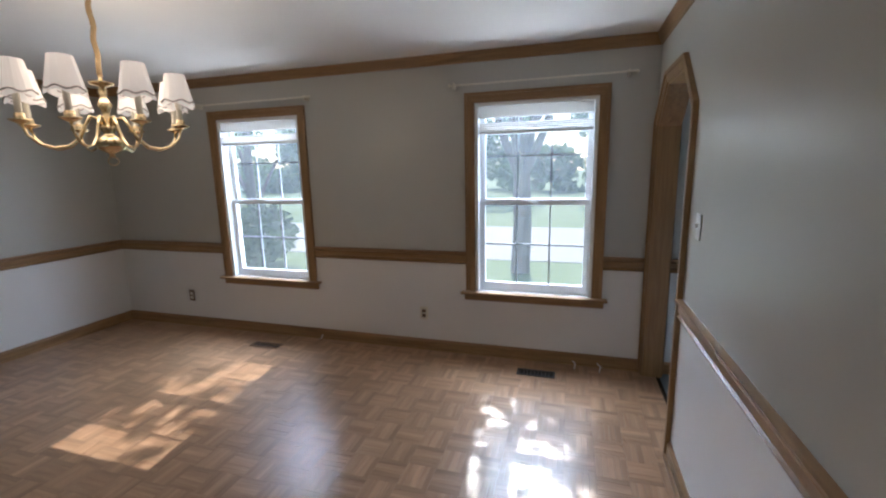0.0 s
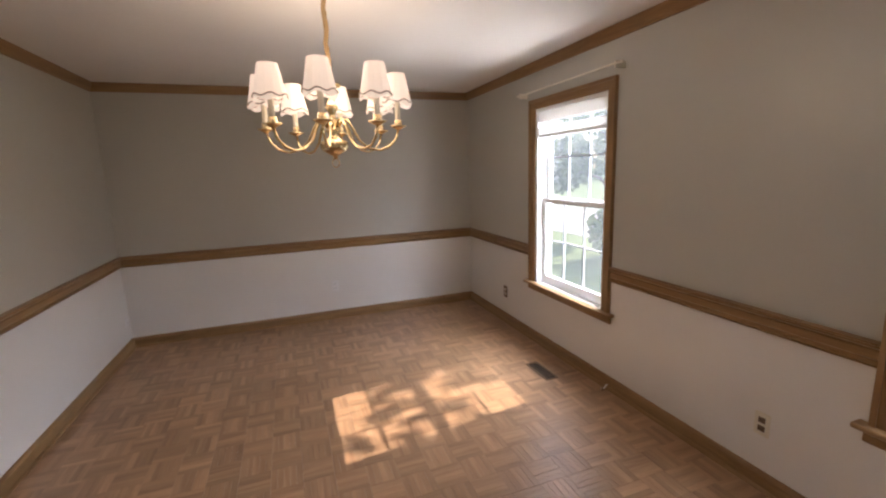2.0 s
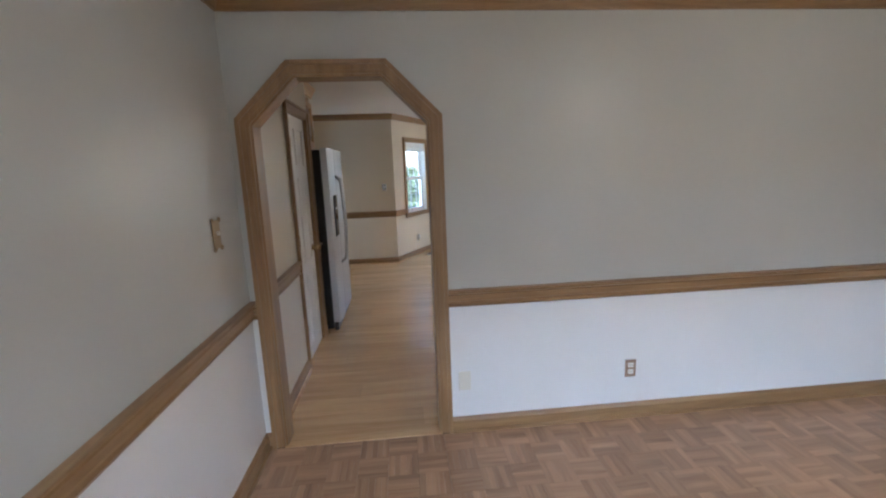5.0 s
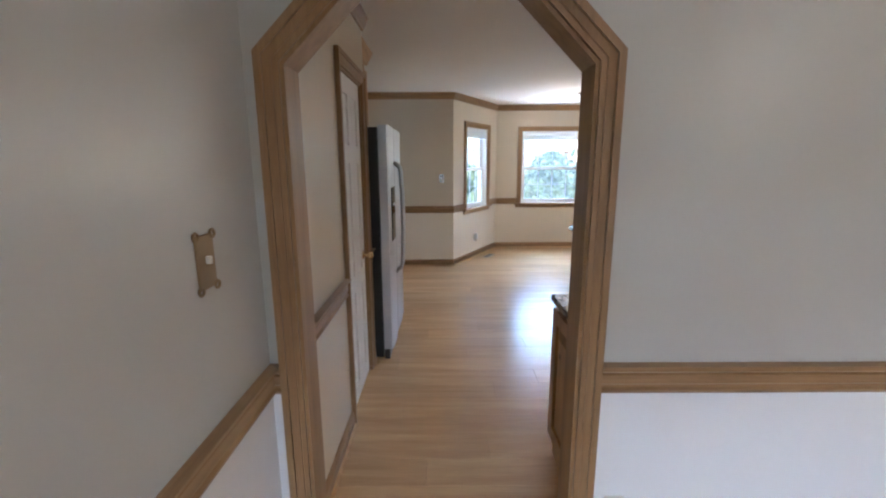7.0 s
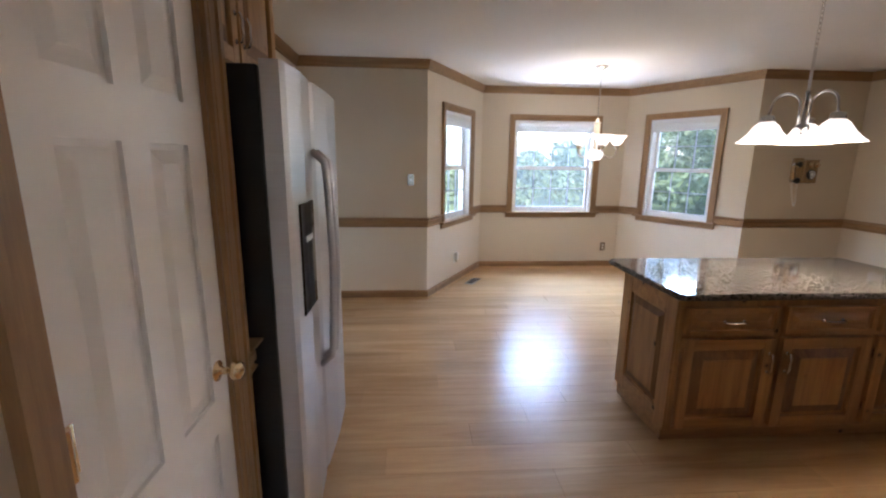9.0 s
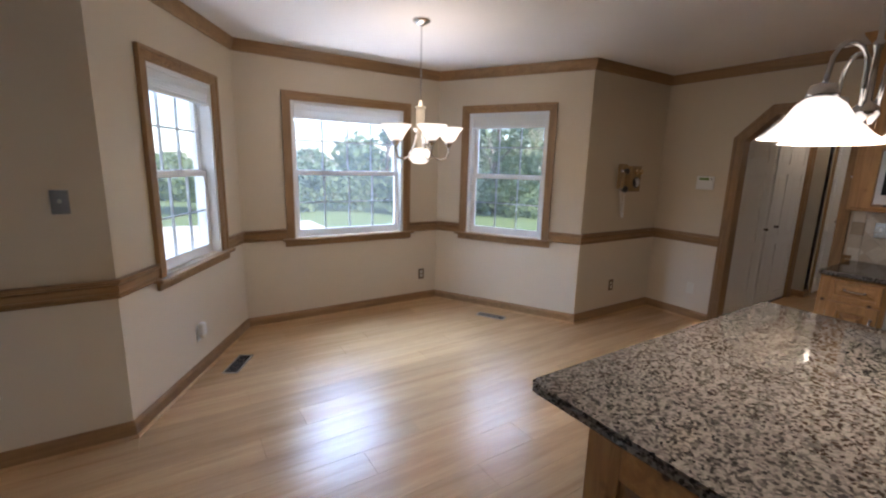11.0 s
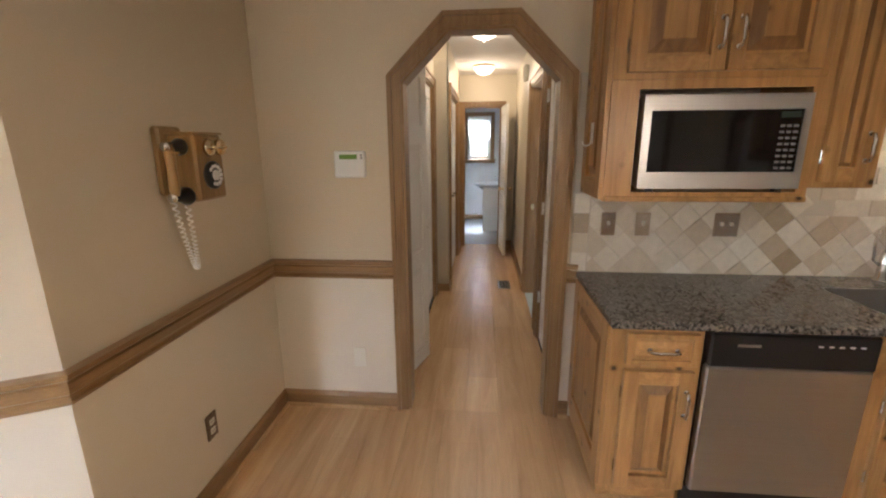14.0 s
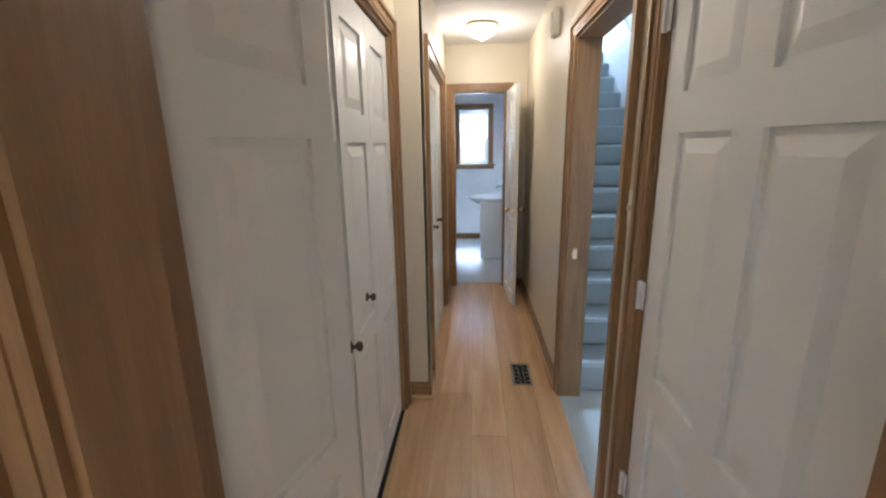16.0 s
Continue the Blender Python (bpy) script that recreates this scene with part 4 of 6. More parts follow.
cc_ = tagged(finish("cabinet_cornice", prism(bmesh.new(), [(0, 0), (0.03, 0), (0.035, 0.02), (0.07, 0.075), (0.08, 0.098), (0, 0.098)], lambda k, d_, z: (0.0 if k == 0 else U(-2.15) + d_, FU - d_, H - 0.1 + z), mw_), M_CAB["x"]), "knotty pine cornice on the wall cabinets", "cornice")
ccs = tagged(finish("cabinet_cornice", prism(bmesh.new(), [(0, 0), (0.03, 0), (0.035, 0.02), (0.07, 0.075), (0.08, 0.098), (0, 0.098)], lambda k, d_, z: (U(-2.15) + d_, -0.002 if k else FU - d_, H - 0.1 + z), mw_), M_CAB["x"]), "knotty pine cornice on the wall cabinets", "cornice")
usl = thing("under_cabinet_light", Matrix(), "warm strip light under the sink cabinet", "light")
part("strip", cube(U(-0.45), U(-0.9), -0.2, -0.16, 1.765, 1.779, mw_), glow("strip glow", (1.0, 0.9, 0.72), 5), usl)
hk = thing("phone_hook", Matrix(), "white plastic adhesive hook on the cabinet side", "hook")
part("plate", cube(U(-2.161), U(-2.167), FU + 0.15, FU + 0.18, 1.48, 1.57, mw_, 0.001), M_WPLAST, hk)
part("hook", tube(bmesh.new(), arc((U(-2.167) + 0.018, FU + 0.165, 1.49), 0.018, 180, 360, 6), 0.004, 6, mw_), M_WPLAST, hk)

# north run, beside the archway
mn_, _ = wall_frame(KLOOP[8], KLOOP[9])
V = lambda x: PX - x
cabinet("dark knotty pine base cabinet with panelled end", mn_, V(0.36), V(-0.45), -0.655, -0.002, 0, CT - 0.035, [(V(0.33), V(-0.05), 0.645, 0.775, "drawer"), (V(-0.08), V(-0.42), 0.645, 0.775, "drawer"), (V(0.33), V(-0.05), 0.12, 0.615, "door", 1), (V(-0.08), V(-0.42), 0.12, 0.615, "door", -1)])
cabinet("knotty pine base cabinet", mn_, V(-1.25), V(-3.27), -0.62, -0.002, 0, CT - 0.035, [(V(-1.28), V(-1.9), 0.12, 0.775, "door", 1), (V(-1.93), V(-2.6), 0.12, 0.775, "door", 1)])
counter("polished grey brown granite worktop beside the archway", [(-0.455, 0.385, 0.301, KN - 0.002)])
counter("polished grey brown granite worktop", [(XF + 0.002, -1.25, 0.34, KN - 0.002)])
endp = thing("cabinet_end_panel", Matrix(), "raised pine panel on the cabinet's end", "cabinet panel")
leaf(endp, pose(0.3805, 0.345, 0.1, 0, 0, 90), 0.60, 0.69, 1, (1.0,), M_CAB["z"], th=0.02, stile=0.07, rail=0.07, rec=0.014, bevel_mat=M_BEVEL_SHADE["z"])
ucn = cabinet("dark knotty pine wall cabinet beside the archway", mn_, V(0.385), V(-0.45), -0.335, -0.002, 1.27, H - 0.1, [(V(0.35), V(-0.02), 1.29, 2.2, "door", 1), (V(-0.05), V(-0.42), 1.29, 2.2, "door", -1)], False)
leaf(ucn, pose(0.405, KN - 0.32, 1.29, 0, 0, 90), 0.30, 0.95, 1, (1.0,), M_CAB["z"], th=0.02, stile=0.06, rail=0.07, name="end_panel", rec=0.014, bevel_mat=M_BEVEL_SHADE["z"])
stove = thing("range_cooker", Matrix(), "black freestanding range between the cabinets", "cooker")
part("body", cube(V(-0.47), V(-1.23), -0.62, -0.01, 0.02, CT, mn_, 0.006), M_BLACK, stove)
part("oven_door", cube(V(-0.48), V(-1.22), -0.65, -0.62, 0.2, 0.72, mn_, 0.006), M_STEEL, stove)
part("handle", tube(bmesh.new(), [(V(-0.52), -0.69, 0.69), (V(-1.18), -0.69, 0.69)], 0.011, 8, mn_), M_STEEL, stove)

# island
IX0, IX1, IY0, IY1 = -2.03, -0.365, -2.02, -1.21
isl = thing("kitchen_island", Matrix(), "dark knotty pine kitchen island with drawers and doors", "kitchen island")
bx0, bx1, by0, by1 = IX0 + 0.05, IX1 - 0.035, -1.79, -1.245
part("body", cube(bx0, bx1, by0, by1, 0.09, CT - 0.034, None, 0.002), M_CAB["z"], isl)
part("toe_kick", cube(bx0 + 0.03, bx1 - 0.002, by0 + 0.002, by1 - 0.05, 0, 0.09), M_CAB["x"], isl)
mi_ = pose(bx1, by1, 0, 0, 0, 180)
wi = (bx1 - bx0) / 3
for k in range(3):
    front(isl, mi_, k * wi + 0.02, (k + 1) * wi - 0.02, 0.635, 0.775, 0, "drawer")
    front(isl, mi_, k * wi + 0.02, (k + 1) * wi - 0.02, 0.115, 0.61, 0, "door", 1 if k != 1 else -1)
leaf(isl, pose(bx1 + 0.02, by0, 0.09, 0, 0, 90), by1 - by0, CT - 0.13, 1, (1.0,), M_CAB["z"], th=0.02, stile=0.1, rail=0.09, name="end_panel", rec=0.014, bevel_mat=M_BEVEL_SHADE["z"])
leaf(isl, pose(bx0 - 0.02, by1, 0.09, 0, 0, -90), by1 - by0, CT - 0.13, 1, (1.0,), M_CAB["z"], th=0.02, stile=0.1, rail=0.09, name="end_panel", rec=0.014, bevel_mat=M_BEVEL_SHADE["z"])
top = bmesh.new()
prism(top, [(IX0 + 0.03, IY0), (IX1 - 0.03, IY0), (IX1, IY0 + 0.03), (IX1, IY1 - 0.03), (IX1 - 0.03, IY1), (IX0 + 0.03, IY1), (IX0, IY1 - 0.03), (IX0, IY0 + 0.03)], lambda k, x, y: (x, y, CT - 0.033 + 0.033 * k))
bmesh.ops.bevel(top, geom=[e for e in top.edges if abs(e.verts[0].co.z - e.verts[1].co.z) < 1e-5], offset=0.009, segments=2, affect="EDGES")
tagged(finish("worktop", top, M_GRANITE), "polished speckled granite island worktop", "worktop", "granite worktops")

# fridge
fx = 1.315
fridge = thing("refrigerator", Matrix(), "stainless steel side-by-side refrigerator with black sides", "refrigerator")
part("body", cube(fx + 0.075, KE - 0.03, -1.60, -0.70, 0.02, 1.745, None, 0.004), M_BLACK, fridge)
for y0, y1, hy in ((-1.06, -0.705, -1.025), (-1.595, -1.066, -1.10)):
    dd = bmesh.new()
    prism(dd, [(y0, fx + 0.07), (y0, fx + 0.012), (y0 + 0.03, fx + 0.002), ((y0 + y1) / 2, fx - 0.006), (y1 - 0.03, fx + 0.002), (y1, fx + 0.012), (y1, fx + 0.07)], lambda k, y, x: (x, y, 0.085 + 1.675 * k))
    dob = part("door", dd, M_STEEL, fridge)
    part("handle", tube(bmesh.new(), [(fx + 0.0, hy, 0.62), (fx - 0.045, hy, 0.66)] + [(fx - 0.05 - 0.012 * math.sin(math.pi * i / 8), hy, 0.7 + 0.72 * i / 8) for i in range(9)] + [(fx - 0.045, hy, 1.46), (fx + 0.0, hy, 1.5)], 0.014, 8), M_STEEL, dob, smooth=True)
disp = part("water_dispenser", cube(fx - 0.008, fx + 0.004, -0.98, -0.79, 0.92, 1.32, None, 0.004), M_GLASSBLK, fridge)
part("spout", cube(fx - 0.012, fx - 0.007, -0.93, -0.84, 1.18, 1.2), M_STEEL, disp)
part("grille", cube(fx + 0.03, fx + 0.07, -1.59, -0.71, 0.0, 0.08, None, 0.003), M_BLACK, fridge)
mf_ = Matrix(((0, 1, 0, 1.62), (-1, 0, 0, -0.668), (0, 0, 1, 0), (0, 0, 0, 1)))
cabinet("knotty pine wall cabinet above the refrigerator", mf_, 0, 0.95, 0, KE - 1.624, 1.80, H - 0.1, [(0.02, 0.465, 1.82, 2.28, "door", 1), (0.485, 0.93, 1.82, 2.28, "door", -1)], False)
tagged(finish("cabinet_cornice", prism(bmesh.new(), [(0, 0), (0.03, 0), (0.035, 0.02), (0.07, 0.075), (0.08, 0.098), (0, 0.098)], lambda k, d_, z: (1.62 - d_, -0.665 if k == 0 else -1.63, H - 0.1 + z)), M_CAB["y"]), "knotty pine cornice above the refrigerator", "cornice")

# desk
desk = thing("kitchen_desk", Matrix(), "built-in pine desk with one drawer, knee space painted black for shade", "desk")
part("drawer_box", cube(1.60, KE - 0.002, -2.64, -1.72, 0.56, 0.725, None, 0.002), M_CAB["y"], desk)
part("side", cube(1.60, KE - 0.002, -2.69, -2.641, 0, 0.725, None, 0.002), M_CAB["z"], desk)
part("side", cube(1.60, KE - 0.002, -1.719, -1.68, 0, 0.725, None, 0.002), M_CAB["z"], desk)
# black back panel paints the shade under the desk
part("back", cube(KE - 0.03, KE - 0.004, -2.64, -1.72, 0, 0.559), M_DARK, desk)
md_ = Matrix(((0, 1, 0, 1.60), (-1, 0, 0, -1.74), (0, 0, 1, 0), (0, 0, 0, 1)))
front(desk, md_, 0.0, 0.43, 0.585, 0.70, 0, "drawer")
front(desk, md_, 0.45, 0.88, 0.585, 0.70, 0, "drawer")
tagged(finish("worktop", cube(1.565, KE - 0.003, -2.715, -1.66, 0.726, 0.758, None, 0.006), M_GRANITE), "granite top on the kitchen desk", "worktop", "granite worktops")


# ---- lights ----
def shade_profile(rb, rt, z0, z1):
    return [(rb, z0), (rb * 0.9 + rt * 0.1, z0 + (z1 - z0) * 0.2), (rt * 1.05, z1 - 0.006), (rt, z1), (rt - 0.002, z1), (rb * 0.9 + rt * 0.1 - 0.002, z0 + (z1 - z0) * 0.2), (rb - 0.002, z0)]


M_SHADE = glow("lit fabric shade", (1.0, 0.93, 0.86), 0.055)
M_BRAID = mat("beige braid", (0.36, 0.31, 0.25), 0.8)
M_CANDLE = mat("ivory candle sleeve", (0.82, 0.76, 0.62), 0.5)
CX, CY = -1.13, 2.825
ch = thing("chandelier", pose(CX, CY, 0), "polished brass chandelier with eight white fabric shades", "chandelier")
part("canopy", lathe(bmesh.new(), [(0.065, HD), (0.06, HD - 0.012), (0.03, HD - 0.03), (0.008, HD - 0.036), (0.0, HD - 0.036)], 20), M_BRASS, ch, smooth=True)
cbm = bmesh.new()
zz, k = HD - 0.036, 0
while zz > 1.955:
    q = Matrix.Translation((0, 0, zz - 0.014)) @ Euler((radians(90), 0, radians(90 * (k % 2)))).to_matrix().to_4x4()
    tube(cbm, [(0.009 * math.cos(a), 0.016 * math.sin(a), 0) for a in [2 * math.pi * i / 10 for i in range(11)]], 0.0024, 5, q)
    zz -= 0.025
    k += 1
part("chain", cbm, M_BRASS, ch, smooth=True)
part("chain_sleeve", tube(bmesh.new(), [(0.004 * math.sin(i * 1.7), 0.004 * math.cos(i * 1.3), HD - 0.04 - i * 0.03) for i in range(13)], 0.011, 6), mat("tan fabric cord", (0.42, 0.28, 0.14), 0.8), ch)
part("column", lathe(bmesh.new(), [(0.0, 1.95), (0.05, 1.945), (0.045, 1.935), (0.012, 1.925), (0.016, 1.90), (0.012, 1.885), (0.022, 1.86), (0.03, 1.845), (0.018, 1.82), (0.014, 1.80), (0.026, 1.785), (0.022, 1.77), (0.03, 1.75), (0.036, 1.74), (0.02, 1.72), (0.03, 1.705), (0.062, 1.69), (0.066, 1.67), (0.06, 1.65), (0.03, 1.632), (0.012, 1.625), (0.014, 1.615), (0.0, 1.61)], 20), M_BRASS, ch, smooth=True)
part("ring", tube(bmesh.new(), arc((0, 0, 1.592), 0.02, 0, 360, 16), 0.003, 6, Euler((0, 0, radians(50))).to_matrix().to_4x4()), M_BRASS, ch, smooth=True)
for i in range(8):
    a = 2 * math.pi * (i + 0.695) / 8
    q = Euler((0, 0, a)).to_matrix().to_4x4()
    pts = [(0.022, 0, 1.74), (0.04, 0, 1.785), (0.066, 0, 1.79), (0.09, 0, 1.75), (0.12, 0, 1.69), (0.16, 0, 1.656), (0.21, 0, 1.646), (0.255, 0, 1.66), (0.29, 0, 1.695), (0.303, 0, 1.74)]
    arm = part("arm", tube(bmesh.new(), pts, 0.006, 8, q), M_BRASS, ch, smooth=True)
    qc = q @ Matrix.Translation((0.303, 0, 0))
    part("candle_cup", lathe(bmesh.new(), [(0.008, 1.735), (0.02, 1.742), (0.038, 1.75), (0.04, 1.756), (0.02, 1.757), (0.018, 1.78), (0.014, 1.782), (0.0, 1.782)], 14, qc), M_BRASS, arm, smooth=True)
    part("candle", lathe(bmesh.new(), [(0.0125, 1.78), (0.0125, 1.872), (0.0, 1.872)], 10, qc), M_CANDLE, arm)
    sb = bmesh.new()
    n = 24
    rings = []
    for r0, z0 in ((0.068, 1.845), (0.066, 1.86), (0.056, 1.91), (0.041, 1.988)):
        rings.append([sb.verts.new(qc @ Vector((r0 * math.cos(2 * math.pi * j / n) * (1 + 0.02 * (j % 2)), r0 * math.sin(2 * math.pi * j / n) * (1 + 0.02 * (j % 2)), z0 + (0.009 * math.cos(2 * math.pi * j / 6) if z0 < 1.85 else 0)))) for j in range(n)])
    for r0, r1 in zip(rings, rings[1:]):
        for j in range(n):
            sb.faces.new((r0[j], r0[(j + 1) % n], r1[(j + 1) % n], r1[j]))
    bmesh.ops.solidify(sb, geom=sb.faces[:], thickness=0.0015)
    sh = part("shade", sb, M_SHADE, arm, "white scalloped fabric shade")
    part("braid", tube(bmesh.new(), [(0.0685 * math.cos(2 * math.pi * j / 36), 0.0685 * math.sin(2 * math.pi * j / 36), 1.862 + 0.006 * math.cos(2 * math.pi * j / 6)) for j in range(37)], 0.003, 5, qc), M_BRAID, sh)
bulb((CX, CY, 1.97), 2.8, radius=0.25)

M_FROST = glow("lit frosted glass", (1.0, 0.91, 0.78), 0.28)
DX, DY = -1.0, -3.83
c2 = thing("chandelier", pose(DX, DY, 0), "brushed nickel chandelier with five frosted glass bowls", "chandelier")
part("canopy", lathe(bmesh.new(), [(0.062, H), (0.06, H - 0.01), (0.03, H - 0.028), (0.008, H - 0.04), (0.0, H - 0.04)], 20), M_CHROME, c2, smooth=True)
part("rod", tube(bmesh.new(), [(0, 0, H - 0.03), (0, 0, 1.98), (0, 0, 1.9)], 0.006, 8), M_CHROME, c2)
part("column", lathe(bmesh.new(), [(0.0, 1.93), (0.012, 1.925), (0.014, 1.89), (0.04, 1.885), (0.042, 1.878), (0.026, 1.872), (0.03, 1.86), (0.03, 1.76), (0.022, 1.75), (0.02, 1.6), (0.03, 1.57), (0.0, 1.54)], 16), mat("frosted column", (0.75, 0.68, 0.55), 0.4), c2, smooth=True)
part("centre_bowl", lathe(bmesh.new(), [(0.0, 1.495), (0.045, 1.5), (0.075, 1.53), (0.078, 1.57), (0.05, 1.60), (0.0, 1.605)], 18), M_FROST, c2, smooth=True)
for i in range(5):
    q = Euler((0, 0, 2 * math.pi * (i + 0.15) / 5)).to_matrix().to_4x4()
    arm = part("arm", tube(bmesh.new(), [(0.022, 0, 1.72), (0.05, 0, 1.62), (0.09, 0, 1.55), (0.14, 0, 1.525), (0.19, 0, 1.54), (0.205, 0, 1.59), (0.205, 0, 1.63)], 0.0065, 8, q), M_CHROME, c2, smooth=True)
    qc = q @ Matrix.Translation((0.205, 0, 0))
    part("cup", lathe(bmesh.new(), [(0.008, 1.61), (0.026, 1.64), (0.028, 1.652), (0.0, 1.652)], 12, qc), M_CHROME, arm, smooth=True)
    part("shade", lathe(bmesh.new(), [(0.024, 1.652), (0.05, 1.67), (0.07, 1.71), (0.098, 1.745), (0.102, 1.75), (0.094, 1.747), (0.066, 1.714), (0.045, 1.674), (0.02, 1.658)], 18, qc), M_FROST, arm, "lit frosted glass bowl", True)
bulb((DX, DY, 1.95), 1.6, radius=0.2)

PXX, PYY = -1.16, -1.56
p3 = thing("island_pendant", pose(PXX, PYY, 0), "brushed nickel island light with three white bell shades", "pendant light")
part("canopy", lathe(bmesh.new(), [(0.065, H), (0.062, H - 0.01), (0.03, H - 0.026), (0.008, H - 0.036), (0.0, H - 0.036)], 20), M_CHROME, p3, smooth=True)
cbm = bmesh.new()
zz, k = H - 0.036, 0
while zz > 2.06:
    q = Matrix.Translation((0, 0, zz - 0.014)) @ Euler((radians(90), 0, radians(90 * (k % 2)))).to_matrix().to_4x4()
    tube(cbm, [(0.008 * math.cos(a), 0.015 * math.sin(a), 0) for a in [2 * math.pi * i / 10 for i in range(11)]], 0.002, 5, q)
    zz -= 0.024
    k += 1
part("chain", cbm, M_CHROME, p3, smooth=True)
part("column", lathe(bmesh.new(), [(0.0, 2.06), (0.007, 2.055), (0.007, 1.86), (0.012, 1.855), (0.012, 1.84), (0.008, 1.83), (0.01, 1.7), (0.03, 1.68), (0.034, 1.66), (0.02, 1.635), (0.0, 1.625)], 14), M_CHROME, p3, smooth=True)
for i in range(3):
    q = Euler((0, 0, radians(100 + 120 * i))).to_matrix().to_4x4()
    arm = part("arm", tube(bmesh.new(), [(0.02, 0, 1.67), (0.025, 0, 1.75)] + arc((0.09, 0, 1.78), 0.065, 170, 0, 8) + [(0.16, 0, 1.75), (0.165, 0, 1.73)], 0.0065, 8, q), M_CHROME, p3, smooth=True)
    qc = q @ Matrix.Translation((0.165, 0, 0))
    part("socket", lathe(bmesh.new(), [(0.012, 1.735), (0.03, 1.73), (0.036, 1.705), (0.036, 1.695), (0.0, 1.695)], 14, qc), M_CHROME, arm, smooth=True)
    part("shade", lathe(bmesh.new(), [(0.034, 1.697), (0.055, 1.68), (0.08, 1.64), (0.12, 1.60), (0.135, 1.588), (0.131, 1.588), (0.076, 1.636), (0.05, 1.675), (0.03, 1.692)], 20, qc), M_FROST, arm, "lit white glass bell", True)
    bulb(Vector((PXX, PYY, 1.565)) + q @ Vector((0.165, 0, 0)), 1.9, radius=0.04)

for lx in (-5.57, -7.38):
    fl = thing("ceiling_light", pose(lx, -2.64, H - 0.02), "frosted glass dome ceiling light in the hall", "ceiling light", "hall ceiling lights")
    part("base", lathe(bmesh.new(), [(0.13, 0), (0.135, -0.012), (0.12, -0.02), (0.0, -0.02)], 24), M_BRASS, fl, smooth=True)
    part("dome", lathe(bmesh.new(), [(0.125, -0.02), (0.12, -0.045), (0.09, -0.08), (0.045, -0.1), (0.0, -0.105)], 24), M_FROST, fl, smooth=True)
    part("finial", lathe(bmesh.new(), [(0.012, -0.104), (0.012, -0.118), (0.0, -0.122)], 10), M_BRASS, fl, smooth=True)
    bulb((lx, -2.64, H - 0.18), 1.2, radius=0.1)


# ---- small fixtures ----
def plate(m, u, z, label, face, kind="outlet", w=0.07, h=0.115, v=0.0, body=None):
    """A cover plate on a wall. kind: outlet, switch, double or blank."""
    cat = {"outlet": "outlet", "switch": "light switch", "double": "light switch", "blank": "cover plate"}[kind]
    root = thing("wall_outlet" if kind == "outlet" else "cover_plate" if kind == "blank" else "light_switch", Matrix(), label, cat, "wall plates")
    part("plate", cube(u - w / 2, u + w / 2, v - 0.006, v, z - h / 2, z + h / 2, m, 0.0025), face, root)
    body = body or M_IVORY
    if kind == "outlet":
        for dz in (-0.021, 0.021):
            s = part("socket", cube(u - 0.016, u + 0.016, v - 0.009, v - 0.0062, z + dz - 0.014, z + dz + 0.014, m, 0.001), body, root)
            for du in (-0.006, 0.006):
                part("slot", cube(u + du - 0.0015, u + du + 0.0015, v - 0.0095, v - 0.0085, z + dz - 0.004, z + dz + 0.006, m), M_BLACK, s)
    elif kind in ("switch", "double"):
        for du in ((0,) if kind == "switch" else (-0.022, 0.022)):
            part("toggle", cube(u + du - 0.005, u + du + 0.005, v - 0.018, v - 0.0062, z - 0.004, z + 0.014, m, 0.001), body, root)
    return root


mN, _ = wall_frame((E, N), (W, N))
mS, _ = wall_frame((W, S), (E, S))
mE, _ = wall_frame((E, S), (E, N))
mW, _ = wall_frame((W, N), (W, S))
plate(mN, E + 2.735, 0.313, "brown duplex outlet with ivory sockets", M_BROWNPL)
plate(mN, E + 0.225, 0.32, "ivory duplex outlet with brown sockets", M_IVORY, body=M_BROWNPL)
plate(mW, N - 2.99, 0.36, "white duplex outlet under the chair rail", M_WPLAST, body=M_WPLAST)
plate(mS, 0.09, 0.29, "white duplex outlet near the corner", M_WPLAST, body=M_WPLAST)
plate(mS, -0.66 - W, 0.312, "metal duplex outlet with ivory sockets", M_CHROME)
plate(mS, 0.345 - W, 0.315, "ivory blank cover plate", M_IVORY, "blank")
M_ANTIQUE = mat("antique brass", (0.34, 0.25, 0.15), 0.32, 1.0)
sw = plate(mE, 0.30, 1.275, "ornate antique brass switch plate", M_ANTIQUE, "switch", 0.075, 0.13, body=M_IVORY)
for du in (-0.035, 0.035):
    for dz in (-0.063, 0.063):
        part("scroll", tube(bmesh.new(), arc((0.30 + du, -0.006, 1.275 + dz), 0.01, 0, 360, 8), 0.0035, 5, mE), M_ANTIQUE, sw)
plate(mE, 2.30, 1.25, "white light switch plate beside the foyer archway", M_WPLAST, "switch", 0.07, 0.115, body=M_WPLAST)
mK0, _ = wall_frame(KLOOP[0], KLOOP[1])
mK2, _ = wall_frame(KLOOP[2], KLOOP[3])
mK3, _ = wall_frame(KLOOP[3], KLOOP[4])
mK4, _ = wall_frame(KLOOP[4], KLOOP[5])
plate(mK0, 0.66, 0.32, "brass duplex outlet under the telephone", M_BROWNPL)
plate(mK2, 0.19, 0.30, "brown duplex outlet in the bay", M_BROWNPL)
plate(mK3, SL - 0.72, 0.30, "white duplex outlet with an air freshener", M_WPLAST, body=M_WPLAST)
af = thing("air_freshener", Matrix(), "small white plug-in air freshener in the bay outlet", "air freshener")
part("body", cube(SL - 0.745, SL - 0.695, -0.05, -0.0095, 0.285, 0.375, mK3, 0.008), M_WPLAST, af)
